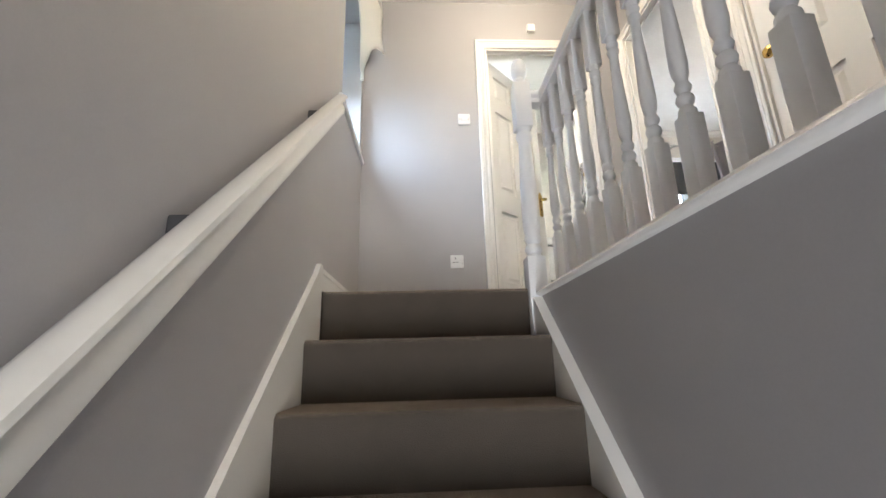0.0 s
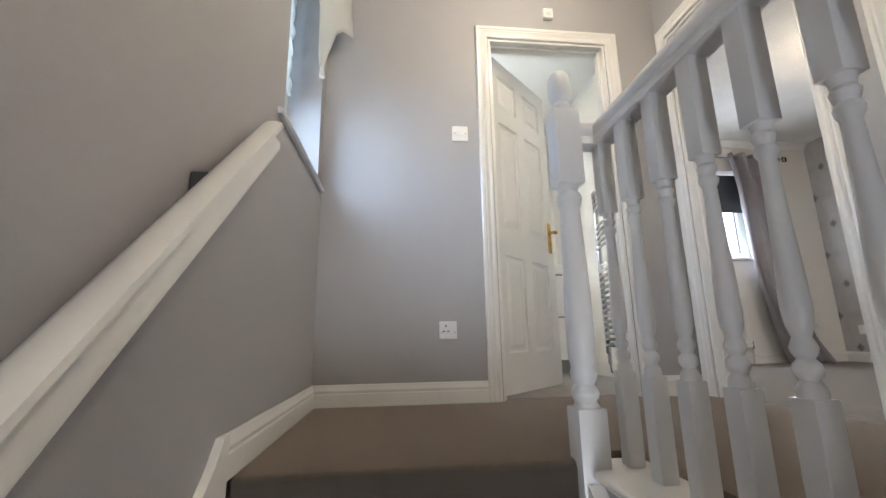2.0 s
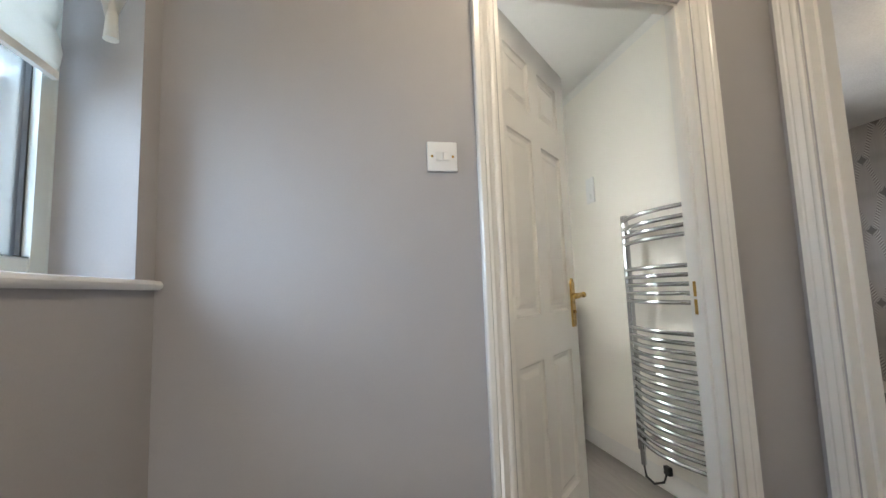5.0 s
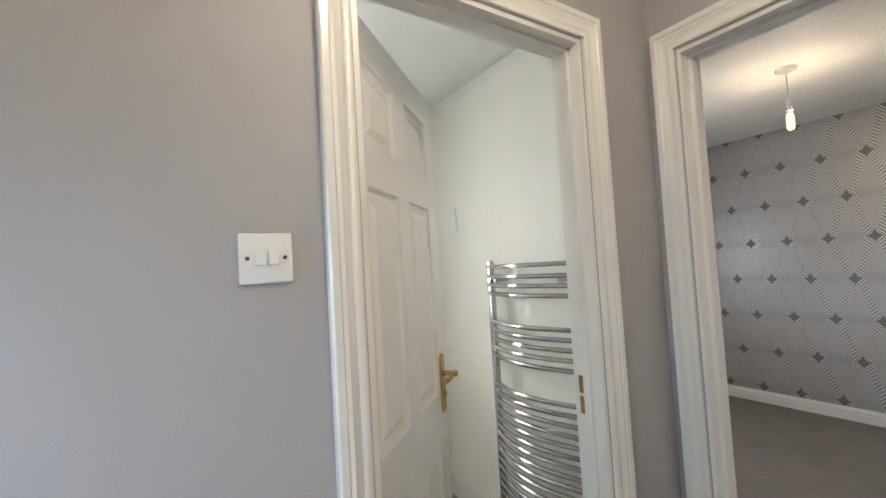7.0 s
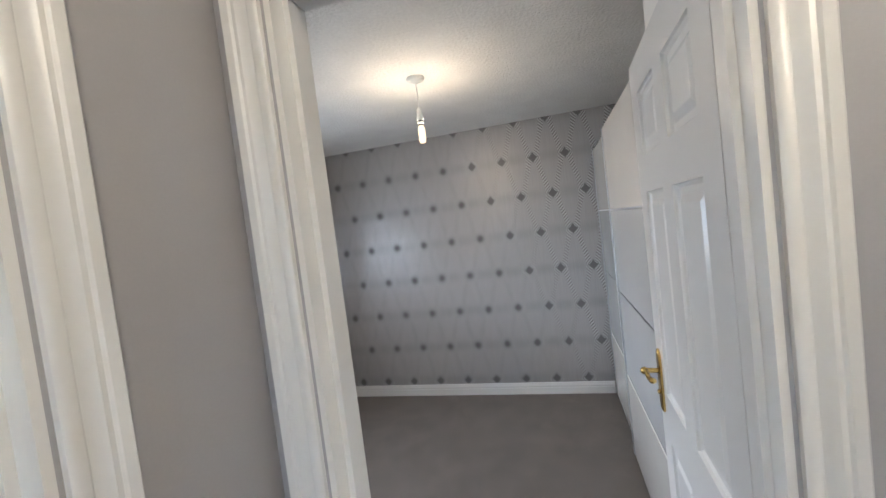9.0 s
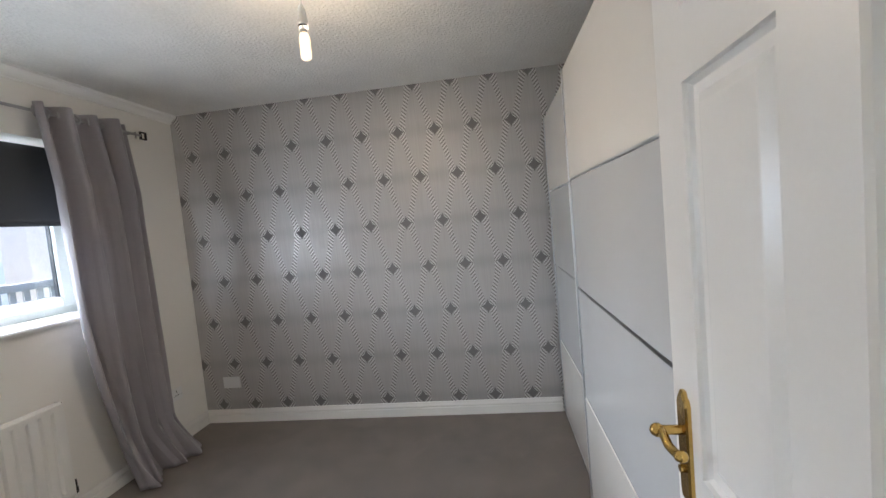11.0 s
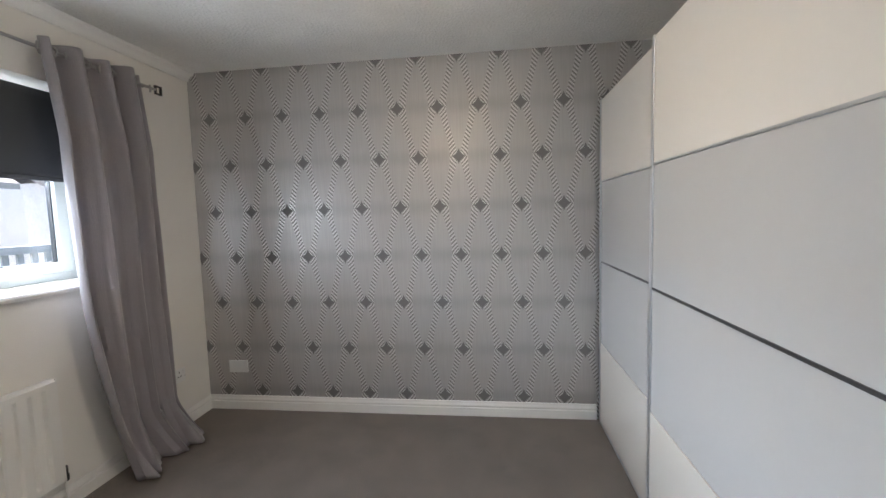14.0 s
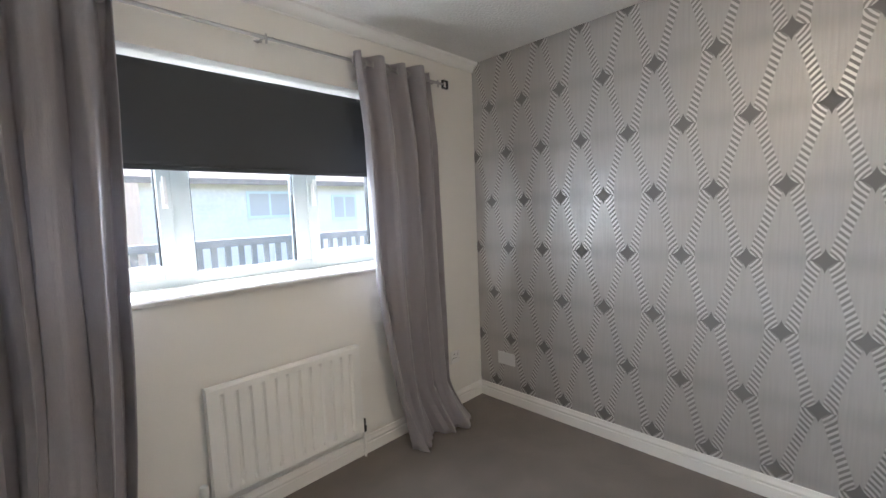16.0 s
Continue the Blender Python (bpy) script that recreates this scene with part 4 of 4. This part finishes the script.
def curtain(name, label, left, right, folds, seed, puddle):
    """left, right: (x at the pole, x at mid height, x at the floor) of its two edges."""
    ob = thing(name, label, "curtain", "curtains at the bedroom window")
    rng = random.Random(seed)
    widths = [rng.uniform(0.45, 1.9) for _ in range(2 * folds)]
    knots = [0.0]
    for w in widths:
        knots.append(knots[-1] + w / sum(widths))
    sizes = [rng.uniform(0.4, 1.15) for _ in range(2 * folds)]
    fades = [rng.uniform(-0.5, 0.35) for _ in range(2 * folds)]
    bm = bmesh.new()
    n, rows = folds * 26, 90
    prev = None

    def waver(a, c, e):
        return noise.noise(Vector((a, c, e)))

    for i in range(rows + 1):
        q = i / rows
        z = PZ + 0.045 - (PZ + 0.045 - 0.008) * q
        if q < 0.5:
            e = q / 0.5
            a, b = left[0] + (left[1] - left[0]) * e, right[0] + (right[1] - right[0]) * e
        else:
            e = (q - 0.5) / 0.5
            a, b = left[1] + (left[2] - left[1]) * e ** 1.6, right[1] + (right[2] - right[1]) * e ** 1.6
        ring = []
        flare = max(0.0, (q - 0.86) / 0.14) if puddle else 0.0
        for j in range(n + 1):
            s = j / n
            # folds drift sideways and run into one another on the way down
            sw = min(0.9999, max(0.0, s + q * 0.055 * waver(3.2 * s, 0.9 * q, seed)))
            k = max(c for c in range(2 * folds) if knots[c] <= sw)
            inside = (sw - knots[k]) / (knots[k + 1] - knots[k])
            hump = math.sin(math.pi * inside) ** 0.8 * (1 if k % 2 else -1)
            size = sizes[k] * (1 + fades[k] * q)
            depth = 0.064 * size * hump
            depth += q * 0.030 * waver(5 * s, 1.3 * q, seed + 7) + 0.011 * waver(16 * s, 2.2 * q, seed + 3) + 0.0035 * waver(34 * s, 5 * q, seed + 5)
            x = a + (b - a) * s + q * 0.03 * waver(6 * s, 1.5 * q, seed + 11) + 0.014 * q * math.cos(math.pi * inside)
            y = PY - 0.004 + depth - 0.045 * min(1.0, 5 * q) - 0.02 * q
            zz = z
            if flare:
                bell = flare ** 1.5
                y -= bell * (0.05 + 0.10 * abs(waver(4 * s, 0.3, seed + 2)) * 2)
                x += bell * 0.09 * waver(5 * s, 0.7, seed + 4) + 0.13 * bell * max(0.0, s - 0.25)
                zz = max(0.006, z + 0.055 * flare * (1 - flare) + 0.05 * flare * max(0, waver(7 * s, 2 * q, seed + 6)))
            ring.append(bm.verts.new((x, min(y, WINDOW_Y - 0.045), zz)))
        if prev:
            for j in range(n):
                bm.faces.new((prev[j], prev[j + 1], ring[j + 1], ring[j]))
        prev = ring
    cloth = part("fabric", bm, CURTAIN, ob, smooth=True)
    cloth.modifiers.new("thickness", "SOLIDIFY").thickness = 0.003
    for k in range(folds * 2):
        x = left[0] + (right[0] - left[0]) * (knots[k] + 0.25 * (knots[k + 1] - knots[k]))
        bm = bmesh.new()
        pts = [(0.0, 0.023 * math.cos(2 * math.pi * c / 16), 0.023 * math.sin(2 * math.pi * c / 16)) for c in range(17)]
        tube(bm, pts, 0.0065, 8)
        turn = 55 if k % 2 else -55
        part("eyelet", bm, STEEL, ob, "steel eyelet", True, Matrix.Translation((x, PY, PZ)) @ Matrix.Rotation(radians(turn), 4, "Z"))
    return ob


curtain("curtain", "long grey satin curtain pooling on the carpet in the corner", (3.865, 3.885, 4.05), (4.39, 4.40, 4.43), 4, 14, True)
curtain("curtain", "long grey satin eyelet curtain hanging straight beside the window", (2.36, 2.36, 2.34), (2.90, 2.86, 2.79), 5, 8, True)


# ---- radiator ----
rad = thing("radiator", "white ribbed panel radiator under the bedroom window", "radiator")
RX0, RX1, RZ0, RZ1, RY = 3.075, 3.81, 0.15, 0.645, 4.925
bm = bmesh.new()
cols = 48 * 4
ribs = 13
prev = None
zs = [RZ0, RZ0 + 0.010, RZ0 + 0.035, RZ0 + 0.05, (RZ0 + RZ1) / 2, RZ1 - 0.05, RZ1 - 0.035, RZ1 - 0.010, RZ1]
amp = [0, 0, 0.0, 1, 1, 1, 0.0, 0, 0]
edge = [0.012, 0, 0, 0, 0, 0, 0, 0, 0.012]
for z, am, ed in zip(zs, amp, edge):
    ring = []
    for j in range(cols + 1):
        s = j / cols
        ph = (s * ribs) % 1.0
        rib = 1 - min(1, max(0, (abs(ph - 0.5) - 0.33) / 0.09))
        if s < 0.5 / ribs or s > 1 - 0.5 / ribs:
            rib = 1
        ring.append(bm.verts.new((RX0 + (RX1 - RX0) * s, RY + ed + am * 0.015 * (1 - rib), z)))
    if prev:
        for j in range(cols):
            bm.faces.new((prev[j], prev[j + 1], ring[j + 1], ring[j]))
    prev = ring
front = part("front_panel", bm, RADIATOR, rad, smooth=True)
part("body", box(bmesh.new(), RX0 + 0.001, RY + 0.022, RZ0 + 0.004, RX1 - 0.001, RY + 0.045, RZ1 - 0.002, 0.004), RADIATOR, rad)
part("side_cap", box(bmesh.new(), RX0 - 0.003, RY, RZ0, RX0 + 0.002, RY + 0.047, RZ1, 0.001), RADIATOR, rad)
part("side_cap", box(bmesh.new(), RX1 - 0.002, RY, RZ0, RX1 + 0.003, RY + 0.047, RZ1, 0.001), RADIATOR, rad)
bm = lathe(bmesh.new(), [(0.010, 0.145), (0.013, 0.15), (0.013, 0.175), (0.009, 0.18), (0.011, 0.195), (0.010, 0.215), (0.004, 0.218)], 14, (RX1 + 0.022, RY + 0.028, 0))
part("valve", bm, DARK_PLASTIC, rad, "dark radiator valve", True)
part("supply_pipe", tube(bmesh.new(), [(RX1 + 0.022, RY + 0.028, 0.0), (RX1 + 0.022, RY + 0.028, 0.148)], 0.0065, 10), RADIATOR, rad, "white painted pipe", True)
bm = lathe(bmesh.new(), [(0.006, 0), (0.006, 0.12), (0.011, 0.13), (0.012, 0.17), (0.018, 0.175), (0.019, 0.215), (0.015, 0.235), (0.008, 0.238)], 16, (RX0 - 0.035, RY + 0.028, 0))
part("thermostat_valve", bm, PLASTIC, rad, "white thermostatic valve", True)
for x in (RX1, RX0):
    s = 1 if x == RX1 else -1
    part("tail_pipe", tube(bmesh.new(), [(x - s * 0.01, RY + 0.028, 0.155), (x + s * 0.03, RY + 0.028, 0.155)], 0.007, 8), CHROME, rad, smooth=True)
for x in (RX0 + 0.12, RX1 - 0.12):
    part("wall_bracket", boxes((x - 0.015, RY + 0.04, 0.25, x + 0.015, WINDOW_Y, 0.60)), RADIATOR, rad)

# ---- bedroom fittings ----
wall_plate("power_socket", "white double power socket low on the wallpapered wall", "power socket",
           Matrix.Translation((FAR, 4.75, 0.308)) @ Matrix.Rotation(radians(-90), 4, "Z"), 0.14, "double")
wall_plate("power_socket", "white single power socket below the window beside the curtain", "power socket", Matrix.Translation((4.60, WINDOW_Y, 0.345)), kind="socket")
PX, PYY = 3.455, 3.285
pend = thing("pendant_light", "bare lit tube bulb on a short white ceiling flex", "pendant light")
part("ceiling_rose", lathe(bmesh.new(), [(0.048, 0), (0.050, -0.006), (0.044, -0.018), (0.022, -0.026), (0.010, -0.034)], 28, (PX, PYY, H)), PLASTIC, pend, smooth=True)
part("flex", tube(bmesh.new(), [(PX, PYY, H - 0.03), (PX, PYY, 2.165)], 0.0032, 8), PLASTIC, pend)
part("lampholder", lathe(bmesh.new(), [(0.008, 2.172), (0.013, 2.160), (0.0155, 2.145), (0.0165, 2.13), (0.0165, 2.122), (0.0195, 2.120), (0.0195, 2.108), (0.017, 2.106), (0.017, 2.092), (0.015, 2.088)][::-1], 20, (PX, PYY, 0)), PLASTIC, pend, smooth=True)
part("holder_ring", lathe(bmesh.new(), [(0.0175, 2.098), (0.0178, 2.104)], 20, (PX, PYY, 0)), DARK_PLASTIC, pend)
part("bulb_cap", lathe(bmesh.new(), [(0.0125, 2.075), (0.0125, 2.09)], 16, (PX, PYY, 0)), CHROME, pend, smooth=True)
bulb = part("bulb", lathe(bmesh.new(), [(0.006, 1.985), (0.015, 1.989), (0.0185, 1.998), (0.0185, 2.060), (0.015, 2.072), (0.0125, 2.078)], 20, (PX, PYY, 0)), BULB_GLOW, pend, smooth=True)
bulb.visible_shadow = False

# ---- wardrobe ----
robe = thing("sliding_wardrobe", "tall two-door sliding wardrobe in cream gloss and frosted grey panels", "wardrobe")
WX0, WX1, WT = 2.865, 4.84, 1.985
part("carcass", boxes((WX0, 1.66, 0.0, WX0 + 0.02, 2.24, WT - 0.02), (WX1 - 0.02, 1.66, 0.0, WX1, 2.24, WT - 0.02), (WX0, 1.66, WT - 0.02, WX1, 2.24, WT), (WX0 + 0.02, 1.66, 0.0, WX1 - 0.02, 2.24, 0.06), (WX0 + 0.02, 1.66, 0.06, WX1 - 0.02, 1.67, WT - 0.02)), ROBE_WHITE, robe)
part("top_track", boxes((WX0, 2.24, WT - 0.045, WX1, 2.30, WT - 0.004)), ALUMINIUM, robe)
part("bottom_track", boxes((WX0, 2.24, 0.0, WX1, 2.30, 0.02)), ALUMINIUM, robe)
LEVELS = [0.022, 0.518, 1.024, 1.508, WT]


def sliding_door(x0, x1, y, label):
    edge = 0.022
    door = part("sliding_door", boxes((x0 + 0.004, y - 0.024, 0.03, x1 - 0.004, y - 0.018, WT - 0.01)), ROBE_WHITE, robe, label)
    for e0, e1 in ((x0, x0 + edge), (x1 - edge, x1)):
        part("stile", box(bmesh.new(), e0, y - 0.018, 0.018, e1, y + 0.004, WT + 0.003, 0.002, 1), ALUMINIUM, door, "satin aluminium edge profile")
    for k in range(4):
        z0, z1 = LEVELS[k] + 0.0015, LEVELS[k + 1] - 0.0015
        out = 0.0 if k in (0, 3) else -0.003
        bm = box(bmesh.new(), x0 + edge, y - 0.018, z0, x1 - edge, y + out, z1, 0.001, 1)
        part("panel", bm, ROBE_WHITE if k in (0, 3) else ROBE_GLASS, door, "cream gloss panel" if k in (0, 3) else "pale grey frosted glass panel")
    part("divider", boxes((x0 + edge, y - 0.016, LEVELS[2] - 0.005, x1 - edge, y - 0.0005, LEVELS[2] + 0.005)), DARK_METAL, door, "dark metal dividing strip")
    part("divider", boxes((x0 + edge, y - 0.016, LEVELS[3] - 0.004, x1 - edge, y + 0.0015, LEVELS[3] + 0.004)), ALUMINIUM, door)
    return door


sliding_door(2.872, 3.935, 2.333, "front sliding door of the wardrobe")
sliding_door(3.86, 4.83, 2.302, "rear sliding door of the wardrobe")

# ---- outside ----
bm = bmesh.new()
ys = [-400, 5.6, 6.6, 8.0, 12, 40, 400]
zs = [DOWN - 0.15, DOWN - 0.15, DOWN - 0.1, -0.5, -0.35, -0.3, -0.3]
prev = None
for y, z in zip(ys, zs):
    ring = [bm.verts.new((x, y, z)) for x in (-400, -20, -6, 0, 6, 12, 30, 400)]
    if prev:
        for j in range(7):
            bm.faces.new((prev[j], prev[j + 1], ring[j + 1], ring[j]))
    prev = ring
structure("ground", bm, GRASS, "garden ground rising behind the house", "ground", True)
fence = thing("garden_fence", "weathered grey timber picket fence on the bank behind the house", "fence")
for k in range(66):
    x = 2.05 + 0.17 * k
    part("picket", boxes((x, 9.0, -0.55, x + 0.075, 9.03, 1.0)), FENCE, fence)
part("top_rail", boxes((2.0, 8.95, 0.98, 13.2, 9.07, 1.08)), FENCE, fence)
part("bottom_rail", boxes((2.0, 9.03, -0.1, 13.2, 9.07, 0.0)), FENCE, fence)


def far_house(x0, x1, y0, y1, eaves, ridge, label, windows):
    ob = thing("house", label, "house", "houses behind the garden")
    part("wall", boxes((x0, y0, -0.7, x1, y1, eaves)), BRICK, ob)
    mid = (y0 + y1) / 2
    bm = extrude_x([(y0 - 0.4, eaves - 0.1), (mid, ridge), (y1 + 0.4, eaves - 0.1), (y1 + 0.4, eaves - 0.25), (mid, ridge - 0.15), (y0 - 0.4, eaves - 0.25)], x0 - 0.3, x1 + 0.3)
    part("roof", bm, TILE_ROOF, ob)
    for wx, wz, ww, wh in windows:
        win = part("window", boxes((wx, y0 - 0.05, wz, wx + ww, y0 + 0.02, wz + wh)), PVC, ob)
        part("pane", boxes((wx + 0.07, y0 - 0.056, wz + 0.07, wx + ww / 2 - 0.03, y0 - 0.05, wz + wh - 0.07)), HAZED_GLASS, win)
        part("pane", boxes((wx + ww / 2 + 0.03, y0 - 0.056, wz + 0.07, wx + ww - 0.07, y0 - 0.05, wz + wh - 0.07)), HAZED_GLASS, win)
    return ob


far_house(4.5, 11.0, 15, 22, 2.5, 4.6, "pale two-window house with a brown tiled roof behind the fence", [(6.9, 1.35, 1.25, 0.75), (9.5, 1.2, 0.9, 0.8)])
far_house(-6.0, 2.9, 14, 22, 4.2, 6.5, "tall pale house behind the garden", [(0.6, 1.2, 1.3, 1.2), (-2.0, 1.2, 1.3, 1.2)])
far_house(14.0, 22.0, 17, 25, 2.7, 4.6, "low pale house with a brown roof further off", [(15.5, 0.6, 1.4, 1.1)])

# ---- bathroom floor planks ----
data = {}
for i in range(13):
    y = 3.27 + (0.6 if i % 2 else 0.0) - 0.6
    while y < 4.98:
        a, b = max(y, 3.27), min(y + 1.2, 4.98)
        key = round(b - a, 3)
        if b - a > 0.02:
            if key not in data:
                data[key] = finish("plank", box(bmesh.new(), 0.001, 0.001, -0.006, 0.146, key - 0.001, 0.0, 0.0012, 1), VINYL)
            x = 0.02 + 0.147 * i
            if x + 0.146 < EAST:
                ob = new("plank", data[key])
                ob.parent = bath_floor
                ob.matrix_basis = Matrix.Translation((x, a, 0.001))
        y += 1.2
